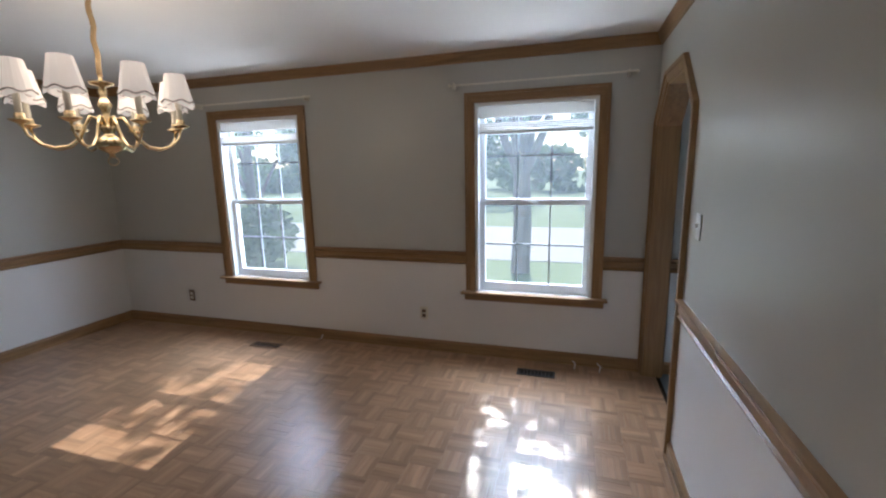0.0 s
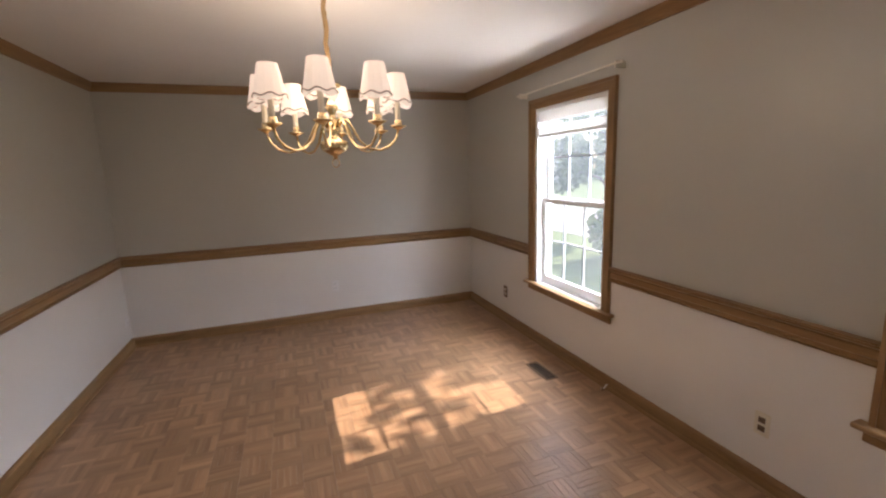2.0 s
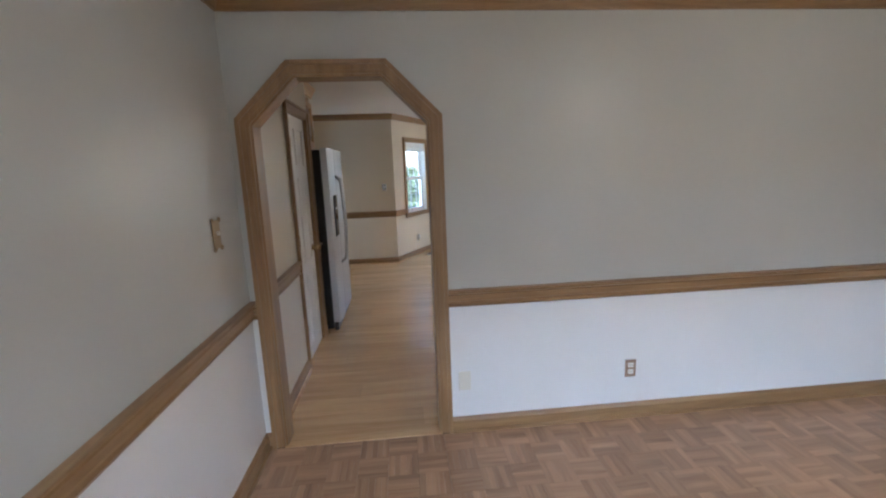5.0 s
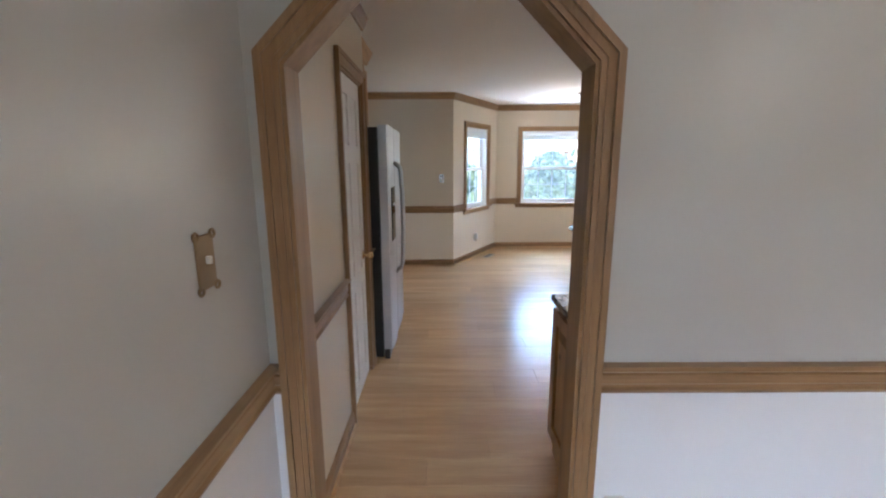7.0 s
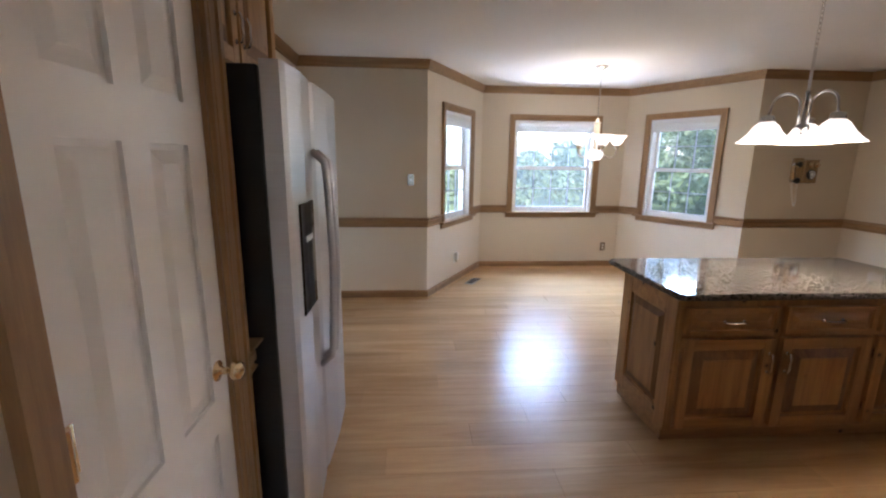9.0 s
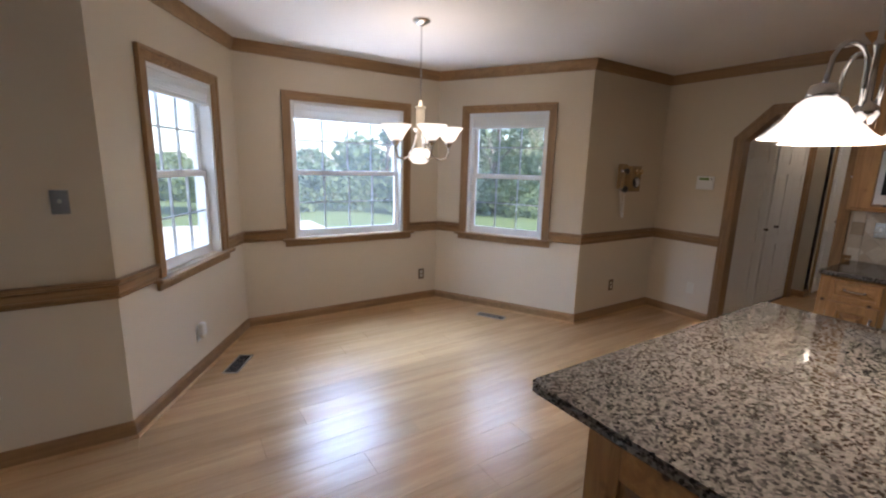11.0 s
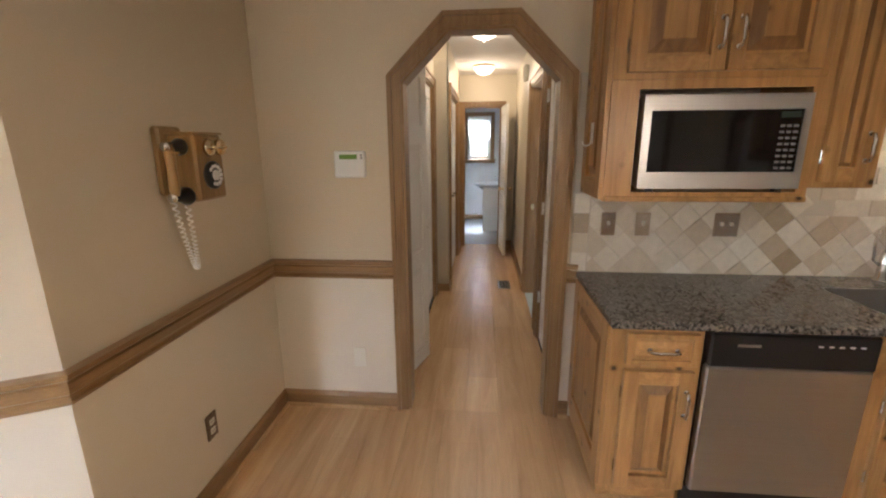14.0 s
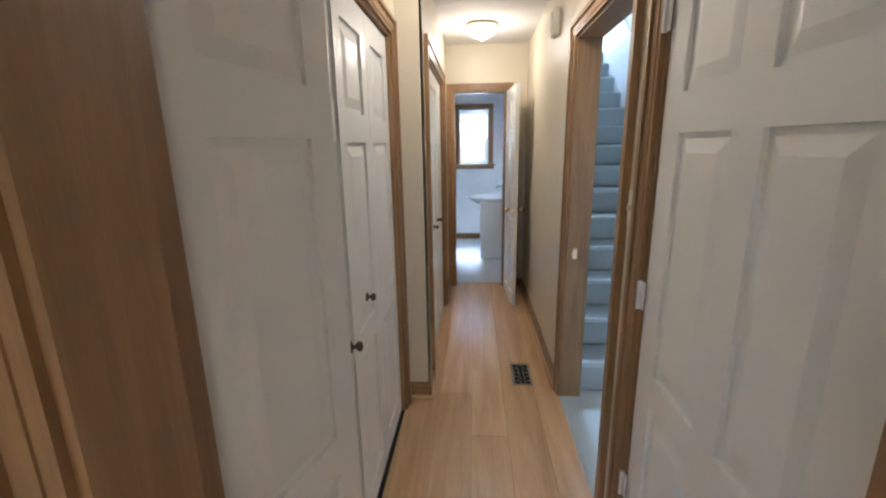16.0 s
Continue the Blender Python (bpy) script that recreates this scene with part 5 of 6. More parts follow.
part("vial", cube(SL - 0.735, SL - 0.705, -0.048, -0.014, 0.262, 0.2845, mK3, 0.004), M_IVORY, af)
plate(mK4, 0.17, 1.275, "clear and brass light switch plate", M_CHROME, "switch")
plate(mw_, U(-3.315), 0.315, "ivory blank cover plate", M_IVORY, "blank")
TV = -0.014
plate(mw_, U(-2.018), 1.096, "grey metal switch plate on the tile", M_CHROME, "switch", v=TV)
plate(mw_, U(-1.854), 1.096, "grey metal switch plate on the tile", M_CHROME, "switch", v=TV)
plate(mw_, U(-1.466), 1.096, "grey metal double outlet plate on the tile", M_CHROME, "double", 0.115, v=TV)
mH, _ = wall_frame(HLOOP[0], HLOOP[1])
plate(mH, 1.0, 1.27, "ivory light switch in the hall", M_IVORY, "switch", 0.06)
ds = thing("door_chime", Matrix(), "beige door chime box high on the hall wall", "door chime")
part("cover", cube(2.40, 2.50, -0.045, 0, 2.11, 2.27, mH, 0.012), M_IVORY, ds)
part("grille", cube(2.425, 2.475, -0.05, -0.044, 2.13, 2.25, mH, 0.003), mat("tan plastic", (0.5, 0.42, 0.28), 0.5), ds)
th = thing("thermostat", Matrix(), "white alarm keypad with a green display", "thermostat")
part("case", cube(U(-3.225), U(-3.385), -0.03, 0, 1.322, 1.455, mw_, 0.007), M_WPLAST, th)
part("display", cube(U(-3.265), U(-3.355), -0.0315, -0.029, 1.414, 1.437, mw_), glow("lcd green", (0.1, 0.2, 0.015), 0.015), th)
part("flap", cube(U(-3.232), U(-3.378), -0.0325, -0.0295, 1.33, 1.402, mw_, 0.001), M_WPLAST, th)
for k in range(2):
    part("button", cube(U(-3.238), U(-3.248), -0.0325, -0.029, 1.415 + 0.014 * k, 1.424 + 0.014 * k, mw_), M_GREY, th)

# telephone
M_OAK = wood("dark honey oak", (0.20, 0.115, 0.04), (0.36, 0.22, 0.085), "z", 0.35, random=0.02)
ph = thing("wall_telephone", Matrix(), "old-fashioned oak wall telephone with brass bells and rotary dial", "telephone")
u, z = 0.665, 1.41
mP = mK0 @ Matrix.Translation((u, 0, z)) @ Matrix.Scale(1.12, 4) @ Matrix.Translation((-u, 0, -z))
part("back_board", cube(u - 0.04, u + 0.07, -0.03, 0, z - 0.09, z + 0.125, mP, 0.008), M_OAK, ph)
part("case", cube(u - 0.105, u + 0.04, -0.12, -0.03, z - 0.11, z + 0.10, mP, 0.006), M_OAK, ph)
part("case_top", cube(u - 0.11, u + 0.045, -0.125, -0.028, z + 0.1, z + 0.108, mP, 0.003), M_OAK, ph)
for k in range(2):
    q = mP @ Matrix.Translation((u - 0.068 + 0.058 * k, -0.12, z + 0.06)) @ Euler((radians(90), 0, 0)).to_matrix().to_4x4()
    part("bell", lathe(bmesh.new(), [(0.006, 0), (0.006, 0.012), (0.027, 0.014), (0.025, 0.026), (0.012, 0.034), (0.004, 0.036), (0.004, 0.044), (0.0, 0.045)], 16, q), M_BRASS, ph, smooth=True)
q = mP @ Matrix.Translation((u - 0.035, -0.12, z - 0.03)) @ Euler((radians(90), 0, 0)).to_matrix().to_4x4()
dial = part("dial", lathe(bmesh.new(), [(0.046, 0), (0.046, 0.008), (0.04, 0.012), (0.0, 0.013)], 24, q), M_BLACK, ph, smooth=True)
part("dial_centre", lathe(bmesh.new(), [(0.018, 0.012), (0.018, 0.016), (0.0, 0.017)], 14, q), M_WPLAST, dial)
for k in range(10):
    a = radians(40 + 28 * k)
    part("finger_hole", lathe(bmesh.new(), [(0.0065, 0.0115), (0.0065, 0.0145), (0.0, 0.0145)], 8, q @ Matrix.Translation((0.03 * math.cos(a), 0.03 * math.sin(a), 0))), M_WPLAST, dial)
hs = thing("telephone_handset", Matrix(), "wooden telephone handset with black cups and coiled white cord", "telephone handset")
hu = u + 0.105
part("grip", lathe(bmesh.new(), [(0.012, -0.085), (0.016, -0.06), (0.0135, 0.0), (0.016, 0.05), (0.012, 0.07), (0.0, 0.072)], 12, mP @ Matrix.Translation((hu, -0.085, z))), M_OAK, hs, smooth=True)
for dz, r in ((-0.09, 0.03), (0.062, 0.027)):
    q = mP @ Matrix.Translation((hu, -0.085, z + dz)) @ Euler((0, radians(-90), 0)).to_matrix().to_4x4()
    part("cup", lathe(bmesh.new(), [(0.0, -0.012), (0.012, -0.012), (0.014, 0.012), (r * 0.6, 0.022), (r, 0.045), (r * 0.93, 0.054), (0.0, 0.05)], 16, q), M_BLACK, hs, smooth=True)
    part("collar", lathe(bmesh.new(), [(0.0, -0.022), (0.013, -0.02), (0.015, -0.012), (0.013, -0.008)], 12, q), M_CHROME, hs, smooth=True)
part("cradle", tube(bmesh.new(), [(u + 0.04, -0.08, z + 0.04), (u + 0.08, -0.08, z + 0.04), (u + 0.086, -0.1, z + 0.045), (u + 0.115, -0.1, z + 0.048)], 0.004, 6, mP), M_BRASS, hs)
cord = []
for i in range(520):
    s = i / 519
    fall = 1 - (2 * s - 1) ** 2
    cord.append((hu - 0.005 - 0.06 * s - 0.035 * fall + 0.007 * math.cos(i * 0.5), -0.07 + 0.007 * math.sin(i * 0.5), z - 0.1 - 0.235 * fall))
part("coiled_cord", tube(bmesh.new(), cord, 0.0021, 4, mP), M_WPLAST, hs)


# floor vents
def vent(x, y, angle, w, d, material, fancy, label):
    root = thing("floor_vent", pose(x, y, 0.0, 0, 0, angle), label, "floor vent", "floor vents")
    # thin black sheet on the floor, painting the shade down the duct
    part("duct_shade", cube(-w / 2 + 0.012, w / 2 - 0.012, -d / 2 + 0.012, d / 2 - 0.012, 0.0005, 0.002), M_DARK, root)
    bm = bmesh.new()
    for a in ((-w / 2, w / 2, -d / 2, -d / 2 + 0.014), (-w / 2, w / 2, d / 2 - 0.014, d / 2), (-w / 2, -w / 2 + 0.014, -d / 2 + 0.014, d / 2 - 0.014), (w / 2 - 0.014, w / 2, -d / 2 + 0.014, d / 2 - 0.014)):
        box(bm, *a, 0.0005, 0.006)
    part("frame", bm, material, root)
    if fancy:
        for i in range(5):
            for j in range(2):
                cx, cy = -w / 2 + w * (i + 0.5) / 5, -d / 4 + j * d / 2
                part("scroll", tube(bmesh.new(), arc((cx, cy, 0.0045), d * 0.17, 20, 330, 8, "xy"), 0.0028, 5), material, root)
    else:
        for i in range(9):
            x0 = -w / 2 + 0.02 + (w - 0.04) * i / 9
            part("slat", cube(x0, x0 + 0.006, -d / 2 + 0.014, d / 2 - 0.014, 0.002, 0.005), material, root)
    return root


M_VBROWN = mat("brown metal", (0.16, 0.10, 0.06), 0.4, 0.6)
vent(-1.64, 4.30, 0, 0.29, 0.10, M_VBROWN, False, "brown metal floor vent in the parquet")
vent(0.735, 4.345, 0, 0.28, 0.10, M_BLACK, False, "black metal floor vent in the parquet")
vent(-2.135, -4.32, -60, 0.30, 0.11, M_CHROME, True, "scrolled nickel floor vent in the bay")
vent(0.185, -4.42, 60, 0.30, 0.11, M_CHROME, True, "scrolled nickel floor vent in the bay")
vent(-6.21, -2.39, 0, 0.27, 0.13, M_CHROME, True, "scrolled nickel floor vent in the hall")

# curtain rods
for a, b in ((A1 - 0.16, B1 + 0.17), (A2 - 0.17, B2 + 0.22)):
    rod = thing("curtain_rod", Matrix(), "thin cream curtain rod above the window", "curtain rod", "curtain rods")
    zr = 2.13
    part("rod", tube(bmesh.new(), [(a, N - 0.075, zr), (b, N - 0.075, zr + 0.005)], 0.0065, 8), M_IVORY, rod)
    for q in (a + 0.03, b - 0.05):
        part("bracket", cube(q - 0.006, q + 0.006, N - 0.08, N, zr - 0.02, zr + 0.02, None, 0.002), M_IVORY, rod)
    for q in (a, b):
        part("finial", lathe(bmesh.new(), [(0.0, -0.012), (0.011, -0.004), (0.011, 0.004), (0.0, 0.012)], 8, pose(q, N - 0.075, zr + 0.003, 0, 90)), M_IVORY, rod)
# coax stubs by the baseboard
for x, y in ((1.0, N - 0.12), (1.18, N - 0.13), (-1.23, N - 0.06)):
    cs = thing("cable_end", Matrix(), "short white cable end at the baseboard", "cable")
    part("cable", tube(bmesh.new(), [(x, N - 0.02, 0.03), (x + 0.02, y + 0.02, 0.045), (x + 0.01, y, 0.012)], 0.004, 6), M_WPLAST, cs)
    part("connector", lathe(bmesh.new(), [(0.007, 0), (0.007, 0.02), (0.0, 0.022)], 8, pose(x + 0.01, y, 0.008, 60, 0, 0)), M_CHROME, cs)

# bathroom vanity
van = thing("bathroom_vanity", Matrix(), "white bathroom vanity with oval basin and chrome faucet", "vanity")
part("cabinet", cube(-9.65, -9.2, -2.62, HR + 0.045, 0.0, 0.76, None, 0.006), M_DOOR, van)
part("top", lathe(bmesh.new(), [(0.0, 0.70), (0.2, 0.72), (0.31, 0.78), (0.33, 0.815), (0.30, 0.82), (0.24, 0.79), (0.0, 0.74)], 28, pose(-9.42, -2.45, 0) @ Matrix.Diagonal((0.85, 1.0, 1, 1))), M_PORC, van, smooth=True)
part("faucet", tube(bmesh.new(), [(-9.42, -2.3, 0.8), (-9.42, -2.3, 0.93), (-9.42, -2.34, 0.96), (-9.42, -2.42, 0.93)], 0.012, 8), M_CHROME, van, smooth=True)
mir = thing("bathroom_lamp", Matrix(), "white wall lamp over the vanity", "wall lamp")
part("globe", lathe(bmesh.new(), [(0.03, -0.08), (0.07, -0.03), (0.07, 0.03), (0.03, 0.08)], 14, pose(-9.3, HR - 0.06, 1.98)), M_FROST, mir, smooth=True)
part("arm", cube(-9.32, -9.28, HR - 0.01, HR + 0.05, 1.95, 2.01), M_CHROME, mir)

# ---- outdoors ----
def leafy(name, lo, hi):
    m = mat(name, lo, 0.6)
    t, n, l, b = nodes_of(m)
    g = n.new("ShaderNodeNewGeometry")
    col = ramp(t, g.outputs["Random Per Island"], [(0.0, lo), (1.0, hi)])
    l.new(col, b.inputs["Base Color"])
    b.inputs["Transmission Weight"].default_value = 0.0
    tr = n.new("ShaderNodeBsdfTranslucent")
    l.new(col, tr.inputs[0])
    mx = n.new("ShaderNodeMixShader")
    mx.inputs[0].default_value = 0.35
    l.new(b.outputs[0], mx.inputs[1])
    l.new(tr.outputs[0], mx.inputs[2])
    l.new(mx.outputs[0], n["Material Output"].inputs[0])
    return m


M_LEAF = leafy("leaves", (0.09, 0.13, 0.06), (0.18, 0.25, 0.12))
M_BARK = wood("bark", (0.07, 0.055, 0.045), (0.17, 0.14, 0.115), "z", 0.9, 0.3)
M_GRASS = paint("grass", (0.10, 0.15, 0.055), rough=0.9)
M_ROAD = paint("pale asphalt", (0.30, 0.30, 0.30), rough=0.9)
M_CONC = paint("pale concrete", (0.46, 0.45, 0.43), rough=0.9)
GZ = -0.45


def leaf_cloud(rng, blobs, count, size):
    """Many small leaves on lumpy clumps."""
    per = count // len(blobs)
    pts = []
    for c, r in blobs:
        d = rng.normal(size=(per, 3))
        d /= np.linalg.norm(d, axis=1)[:, None]
        pts.append(np.array(c) + d * (r * rng.uniform(0.45, 1.0, per) ** 0.6)[:, None] * np.array([1, 1, 0.8]))
    pts = np.concatenate(pts)
    n = len(pts)
    a = rng.normal(size=(n, 3))
    a /= np.linalg.norm(a, axis=1)[:, None]
    b = np.cross(a, rng.normal(size=(n, 3)))
    b /= np.linalg.norm(b, axis=1)[:, None]
    s = size * rng.uniform(0.6, 1.4, n)[:, None]
    quads = np.stack([pts - a * s, pts + b * s * 0.5, pts + a * s, pts - b * s * 0.5], 1).reshape(-1, 3)
    me = bpy.data.meshes.new("crown")
    me.from_pydata(quads.tolist(), [], np.arange(4 * n).reshape(-1, 4).tolist())
    me.materials.append(M_LEAF)
    return me


def tree(x, y, h, spread, seed, low, label, count=5000, size=0.13, r=0.2, forked=False):
    rng = np.random.default_rng(seed)
    root = thing("tree", pose(x, y, GZ), label, "tree", "garden trees")
    bm = tube(bmesh.new(), [(0, 0, -0.1), (0.03, 0.02, h * 0.15), (0.1, -0.05, h * 0.35), (0.05, 0.05, h * 0.6), (0.1, 0.1, h * 0.85)], r, 10, None, r * 0.25)
    if forked:
        bm.free()
        bm = tube(bmesh.new(), [(0, 0, -0.1), (0, 0, 0.12), (0.03, 0.02, 0.9), (0.0, 0, 1.9)], r, 12, None, r * 0.85)
        for dx, dy in ((-0.95, 0.3), (-0.3, -0.5), (0.4, 0.5), (1.0, -0.2)):
            tube(bm, [(0, 0, 1.75), (dx * 0.35, dy * 0.35, 2.5), (dx * 0.8, dy * 0.8, 3.8), (dx * 1.1, dy * 1.1, h * 0.8)], r * 0.55, 8, None, r * 0.12)
    blobs = []
    for i in range(9):
        a, zz = rng.uniform(0, 6.28), rng.uniform(low, 0.95) * h
        e = Vector((math.cos(a), math.sin(a), 0)) * spread * rng.uniform(0.35, 0.9) * (1.15 - abs(zz / h - 0.6))
        e.z = zz
        tube(bm, [(0.07, 0, max(zz - h * 0.25, h * 0.12)), tuple(Vector((0, 0, zz - h * 0.1)) * 0.5 + e * 0.45 + Vector((0, 0, zz * 0.05))), tuple(e)], r * 0.4, 6, None, r * 0.08)
        blobs.append((tuple(e), spread * rng.uniform(0.3, 0.5)))
    part("trunk", bm, M_BARK, root)
    cr = new("crown", leaf_cloud(rng, blobs, count, size))
    cr.parent = root
    return root


slab("ground", -300, 300, -300, 300, GZ - 0.2, GZ, M_GRASS, "mown green lawn around the house", "ground")
slab("road", -300, 300, 10.4, 15.8, GZ, GZ + 0.012, M_ROAD, "pale asphalt road past the front lawn", "road")
slab("pavement", -3.4, 8, -15.5, -6.2, GZ, GZ + 0.02, M_CONC, "pale concrete terrace behind the house", "pavement")
tree(0.05, 9.4, 7.6, 3.3, 3, 0.48, "shade tree with a pale forked trunk on the front lawn", 5600, 0.12, 0.19, True)
tree(-6.6, 10.0, 6.0, 2.8, 5, 0.1, "dense green tree close to the front windows", 9000, 0.12, 0.16)
tree(4.5, 28, 9.0, 4.0, 6, 0.3, "large green tree across the road", 5000, 0.22, 0.3)
tree(-7, 32, 10.0, 5.0, 7, 0.25, "large green tree across the road", 5000, 0.24, 0.3)
for i, (x, y, h, sp) in enumerate(((-11, -15, 5.5, 3.4), (-7.5, -18, 3.4, 2.6), (-3.0, -19, 1.9, 2.0), (1.5, -18, 1.9, 2.0), (6, -18, 2.0, 2.0), (-16, -12, 5.5, 3.6), (-14, -19, 7, 4.5), (10, -16, 2.4, 2.2))):
    tree(x, y, h, sp, 20 + i, 0.08, "leafy green tree at the edge of the back garden", 4200, 0.15, 0.14 if h > 3 else 0.07)
rng = np.random.default_rng(9)
blobs = [((x, -26 + rng.uniform(-3, 3), rng.uniform(-0.3, 0.3 if x > -12 else 3)), rng.uniform(0.9, 1.5)) for x in np.arange(-45, 35, 2.2)] + [((x, 42 + rng.uniform(-4, 4), rng.uniform(0, 2)), rng.uniform(1.5, 3)) for x in np.arange(-50, 40, 2.6)]
woods = new("far_woods", leaf_cloud(rng, blobs, 16000, 0.5))
tagged(woods, "dense green woods around the garden", "woods", kind="stuff")

# ---- laid pieces: kitchen and hall planks, parquet, wall tiles ----
def piece_mesh(name, sx, sy, th, bev, material):
    bm = bmesh.new()
    a = [(-sx / 2, -sy / 2), (sx / 2, -sy / 2), (sx / 2, sy / 2), (-sx / 2, sy / 2)]
    b = [(math.copysign(abs(x) - bev, x), math.copysign(abs(y) - bev, y)) for x, y in a]
    r0, r1, r2 = ([bm.verts.new((x, y, z)) for x, y in q] for q, z in ((a, -th), (a, -bev), (b, 0.0)))
    for p, q in ((r0, r1), (r1, r2)):
        for i in range(4):
            bm.faces.new((p[i], p[(i + 1) % 4], q[(i + 1) % 4], q[i]))
    bm.faces.new(r2)
    bmesh.ops.recalc_face_normals(bm, faces=bm.faces)
    me = bpy.data.meshes.new(name)
    bm.to_mesh(me)
    bm.free()
    me.materials.append(material)
    return me


fk, fh, fd = bpy.data.objects["floor_kitchen"], bpy.data.objects["floor_hall"], bpy.data.objects["floor_dining"]
PW, PL = 0.192, 1.285
rng = random.Random(4)
cache = {}


def plank(x0, x1, y0, y1, parent):
    key = (round(x1 - x0, 3), round(y1 - y0, 3))
    if key not in cache:
        cache[key] = piece_mesh("plank", key[0] - 0.0006, key[1] - 0.0006, 0.011, 0.0008, M_PLANK)
    ob = new("plank", cache[key])
    ob.location, ob.parent = ((x0 + x1) / 2, (y0 + y1) / 2, 0.0), parent


y = -5.14
row = 0
while y < S - 0.115 + 0.1:
    y1 = min(y + PW, S - 0.02)
    f = max(0.0, (KS - y1) / (KS - BAY[1][1]))
    xa = KW if y1 > KS + 0.0 else BAY[0][0] + f * (BAY[1][0] - BAY[0][0])
    xb = KE if y1 > KS else BAY[3][0] + f * (BAY[2][0] - BAY[3][0])
    if y > 0.9:
        xa, xb = SA[0], SA[1]
    if y1 > KS and y < KS:
        xa, xb = KW, KE
    x = xa
    nxt = xa + PL * (0.25 + 0.37 * (row % 3)) * (0.8 + 0.3 * rng.random())
    while x < xb - 1e-3:
        e = min(nxt, xb)
        if e - x > 0.02:
            plank(x, e, y, y1, fk)
        x, nxt = e, e + PL
    y, row = y1, row + 1
    if y >= S - 0.021:
        break
y, row = HL, 0
while y < HR - 1e-3:
    y1 = min(y + PW, HR)
    lim = KW
    x, nxt = (HE - 0.12 if HJ > y else HE - 0.12), HE + PL * (0.3 + 0.31 * (row % 3))
    while x < lim - 1e-3:
        e = min(nxt, lim)
        plank(x, e, y, y1, fh)
        x, nxt = e, e + PL
    y, row = y1, row + 1
tagged(finish("threshold", cube(SA[0], SA[1], S - 0.03, S + 0.02, -0.01, 0.004, None, 0.002), M_PLANK), "pale wood threshold strip between the floors", "threshold", kind="structure")

# parquet: blocks of five slats, turned in a basket weave
BS = 0.157
slats = {a: None for a in "xy"}
for a in "xy":
    bm = bmesh.new()
    for k in range(5):
        o = -BS / 2 + BS * (k + 0.5) / 5
        w2, l2 = BS / 10 - 0.00035, BS / 2 - 0.0004
        tilt = (k * 37 % 5 - 2) * 0.00012
        hx, hy = (l2, w2) if a == "x" else (w2, l2)
        cx, cy = (0, o) if a == "x" else (o, 0)
        vs = [bm.verts.new((cx + sx * hx, cy + sy * hy, z)) for z in (-0.011, tilt) for sx, sy in ((-1, -1), (1, -1), (1, 1), (-1, 1))]
        bm.faces.new(vs[4:])
        for i in range(4):
            bm.faces.new((vs[i], vs[(i + 1) % 4], vs[4 + (i + 1) % 4], vs[4 + i]))
    bmesh.ops.recalc_face_normals(bm, faces=bm.faces)
    me = bpy.data.meshes.new("parquet_block")
    bm.to_mesh(me)
    bm.free()
    me.materials.append(M_PARQ[a])
    slats[a] = me
rest = {"x": [], "y": []}
nx, ny = int((E - W) / BS) + 1, int((N - S) / BS) + 1
for i in range(nx):
    for j in range(ny):
        x, y = W + BS * (i + 0.5), S + 0.021 + BS * (j + 0.5)
        a = "x" if (i + j) % 2 else "y"
        if x - BS / 2 > E or y - BS / 2 > N:
            continue
        if -2.3 < x < 1.3 and 2.05 < y < 3.9:
            ob = new("parquet_block", slats[a])
            ob.location, ob.parent = (x, y, 0), fd
        else:
            rest[a].append((x, y))
for a, places in rest.items():
    src = slats[a]
    co = np.array([v.co[:] for v in src.vertices])
    fa = np.array([p.vertices[:] for p in src.polygons])
    P = np.array([(x, y, 0) for x, y in places])
    me = bpy.data.meshes.new("parquet_blocks")
    me.from_pydata((co[None] + P[:, None]).reshape(-1, 3).tolist(), [], (fa[None] + (np.arange(len(P)) * len(co))[:, None, None]).reshape(-1, 4).tolist())
    me.materials.append(M_PARQ[a])
    ob = new("parquet_blocks", me)
    ob.parent = fd
    ob["kind"] = "stuff"

# backsplash of diamond stone tiles, with a plain course above the sink
tagged(finish("backsplash_bed", cube(0.0, U(-2.19), -0.006, 0, CT, 1.8, mw_), M_GROUT), "grout bed of the stone backsplash", "backsplash", kind="structure")
TS, step = 0.098, 0.142
dm = piece_mesh("tile", TS, TS, 0.006, 0.0025, M_TILE)
bed = bpy.data.objects["backsplash_bed"]


def clipped(u, z, zmin, zmax, umax):
    """A diamond cut off by the worktop, the course above and the end strip."""
    h = step / 2 - 0.003
    poly = [(u - h, z), (u, z - h), (u + h, z), (u, z + h)]
    for ax, lim, s in ((1, zmin, 1), (1, zmax, -1), (0, umax, -1)):
        out = []
        for p, q in zip(poly, poly[1:] + poly[:1]):
            ip, iq = (p[ax] - lim) * s >= 0, (q[ax] - lim) * s >= 0
            if ip:
                out.append(p)
            if ip != iq:
                f = (lim - p[ax]) / (q[ax] - p[ax])
                out.append((p[0] + f * (q[0] - p[0]), p[1] + f * (q[1] - p[1])))
        poly = out
        if len(poly) < 3:
            return None
    return poly


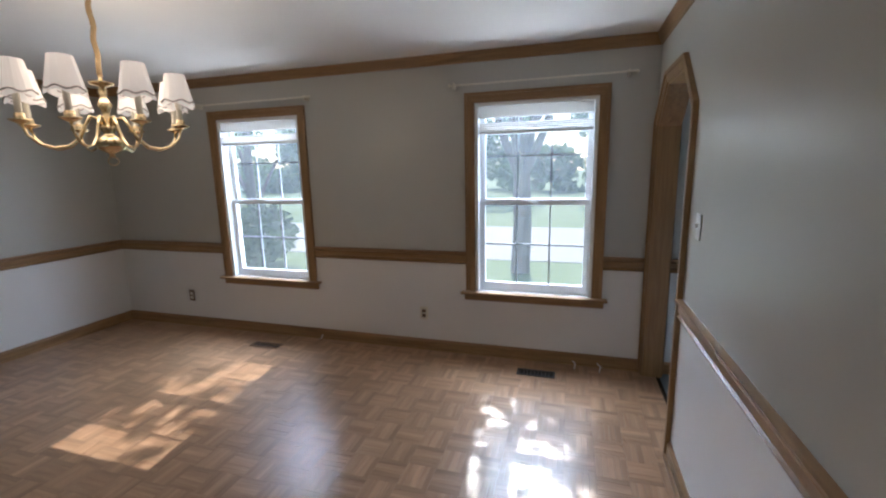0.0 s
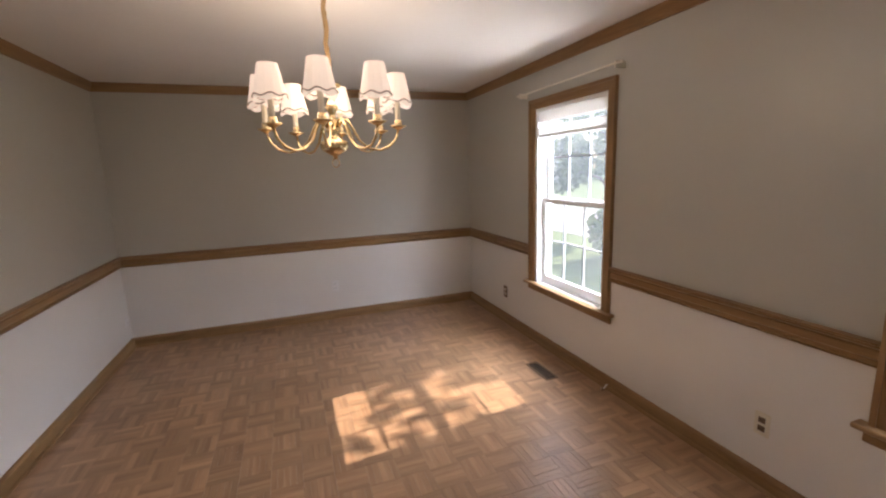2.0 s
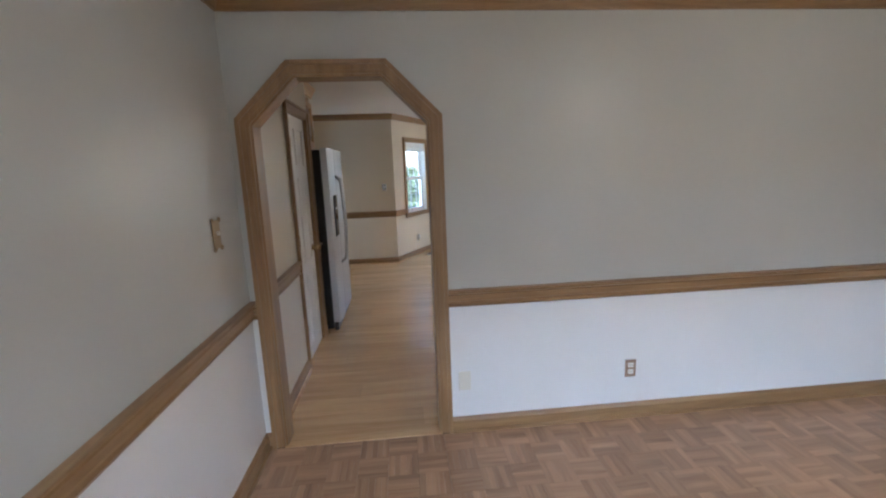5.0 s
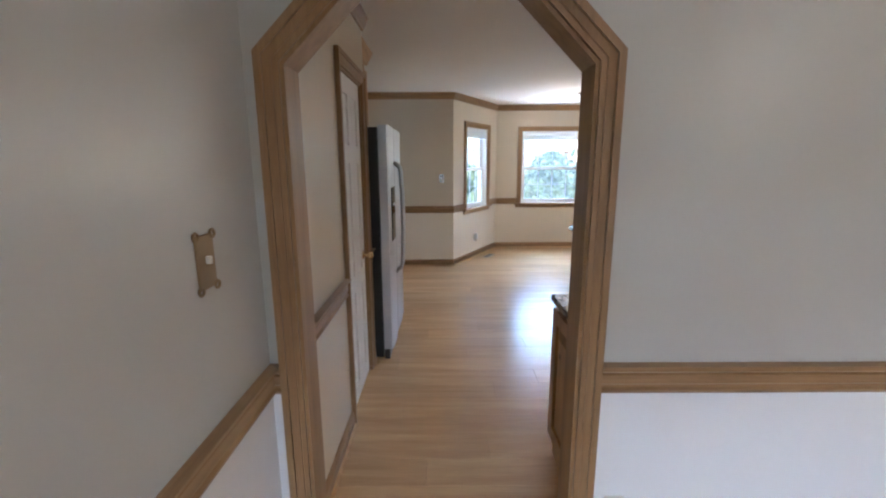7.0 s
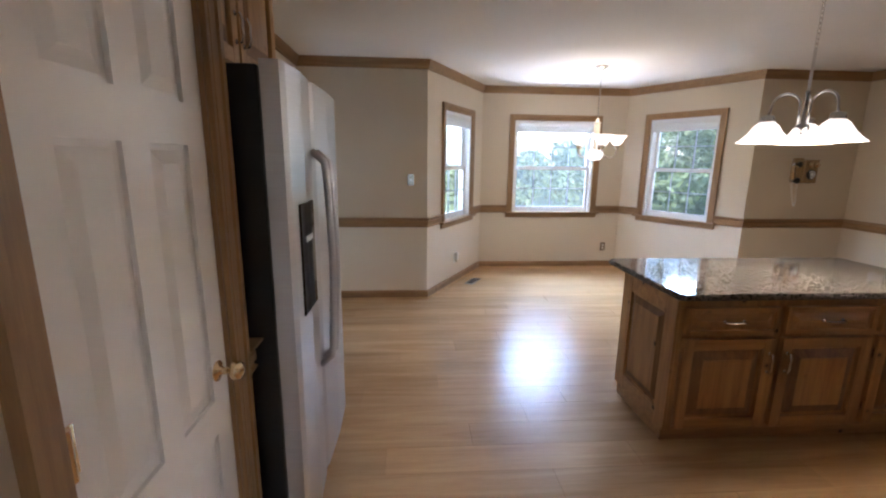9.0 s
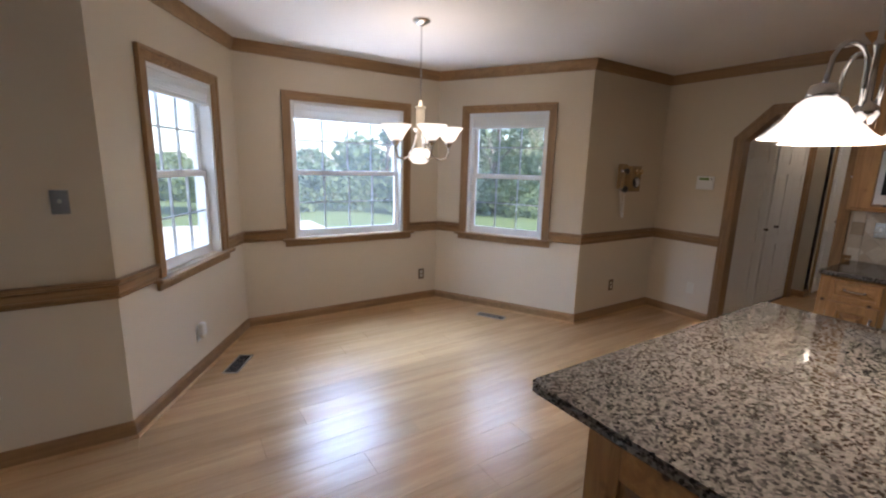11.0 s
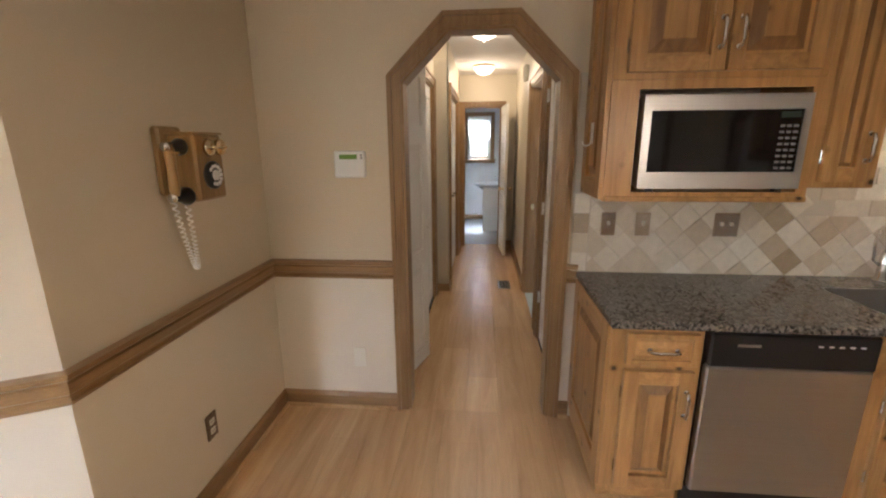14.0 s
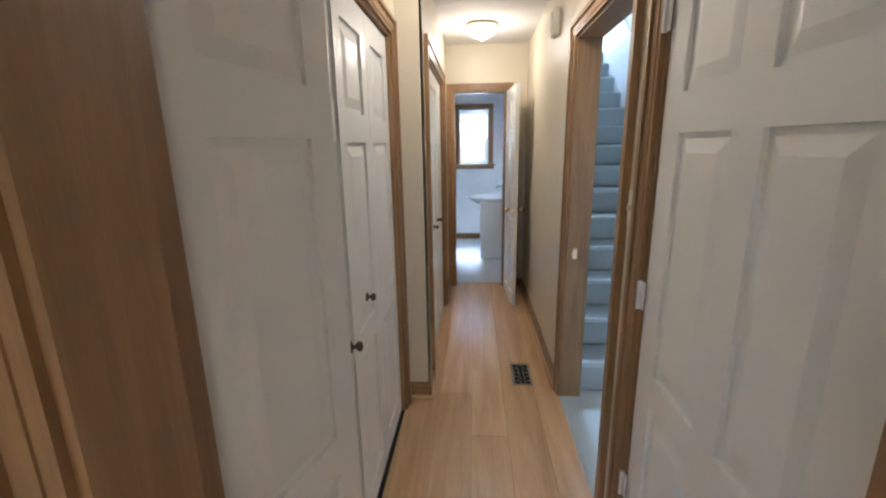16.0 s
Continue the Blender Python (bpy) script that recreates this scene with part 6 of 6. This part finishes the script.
for k in range(-1, 22):
    for j in range(0, 8):
        for half in (0, 1):
            u, z = U(-2.08) - step * (k + 0.5 * half), CT + step * (j + 0.5 * half)
            top_z = 1.30 if u > U(-1.1) else 1.14
            p = clipped(u, z, CT + 0.001, top_z, U(-2.105))
            if not p or u < 1.0:
                continue
            whole = len(p) == 4 and CT + step / 2 < z < top_z - step / 2 and u + step / 2 < U(-2.105)
            if whole:
                ob = new("tile", dm)
                ob.matrix_world = mw_ @ Matrix.Translation((u, -0.0125, z)) @ pose(0, 0, 0, 90) @ pose(0, 0, 0, 0, 0, 45)
                ob.parent = bed
            else:
                part("tile", prism(bmesh.new(), p, lambda q, a, b: (a, -0.012 + 0.006 * q, b), mw_), M_TILE, bed)
sub = piece_mesh("tile", 0.148, 0.073, 0.006, 0.002, M_TILE)
for j in range(8):
    for i in range(13):
        u, z = 1.0 + 0.15 * (i + 0.5 * (j % 2)), 1.142 + 0.0375 + 0.075 * j
        if u + 0.075 < U(-1.1) and z < 1.75:
            ob = new("tile", sub)
            ob.matrix_world = mw_ @ Matrix.Translation((u, -0.0125, z)) @ pose(0, 0, 0, 90)
            ob.parent = bed
for j in range(4):
    ob = new("tile", piece_mesh("tile", 0.075, 0.098, 0.006, 0.0025, M_TILE))
    ob.matrix_world = mw_ @ Matrix.Translation((U(-2.148), -0.0125, CT + 0.05 + 0.1 * j)) @ pose(0, 0, 0, 90)
    ob.parent = bed

# lamps added outside the windows: sky light from above, upward fill from ground level
for x, w in (((A1 + B1) / 2, 1.0), ((A2 + B2) / 2, 1.0)):
    window_fill_lamp((x, N + 1.05, 2.78), (x, N - 0.95, 0.73), 1.7, 1.9, LN)
    window_fill_lamp((x, N + 0.95, GZ + 0.1), (x, N - 0.9, 1.9), 1.5, 1.0, GN, (0.93, 0.96, 1.0))
for p0, p1, a, b, k in ((KLOOP[1], KLOOP[2], *BR, 0.8), (KLOOP[2], KLOOP[3], *BM, 1.2), (KLOOP[3], KLOOP[4], *BL, 0.8)):
    m, _ = wall_frame(p0, p1)
    c = (a + b) / 2
    window_fill_lamp(m @ Vector((c, 1.05, 2.78)), m @ Vector((c, -0.95, 0.73)), 1.7, 1.9, LB * k, (0.54, 0.75, 1.0))
    window_fill_lamp(m @ Vector((c, 0.95, GZ + 0.1)), m @ Vector((c, -1.1, 2.0)), 1.3, 1.0, GB * k, (0.93, 0.96, 1.0))
window_fill_lamp((2.55, N + 0.8, 2.6), (2.55, 3.6, 0.9), 0.9, 0.9, 45)
window_fill_lamp((3.7, -4.8, 2.7), (3.7, -3.0, 0.9), 1.4, 1.0, 80)
window_fill_lamp((BX - 0.8, -2.7, 2.6), (BX + 1.0, -2.7, 0.9), 0.8, 0.8, 190)
window_fill_lamp((-11.5, SY0 / 2 + SY1 / 2, 4.9), (-9.0, SY0 / 2 + SY1 / 2, 2.9), 0.8, 0.9, 60)
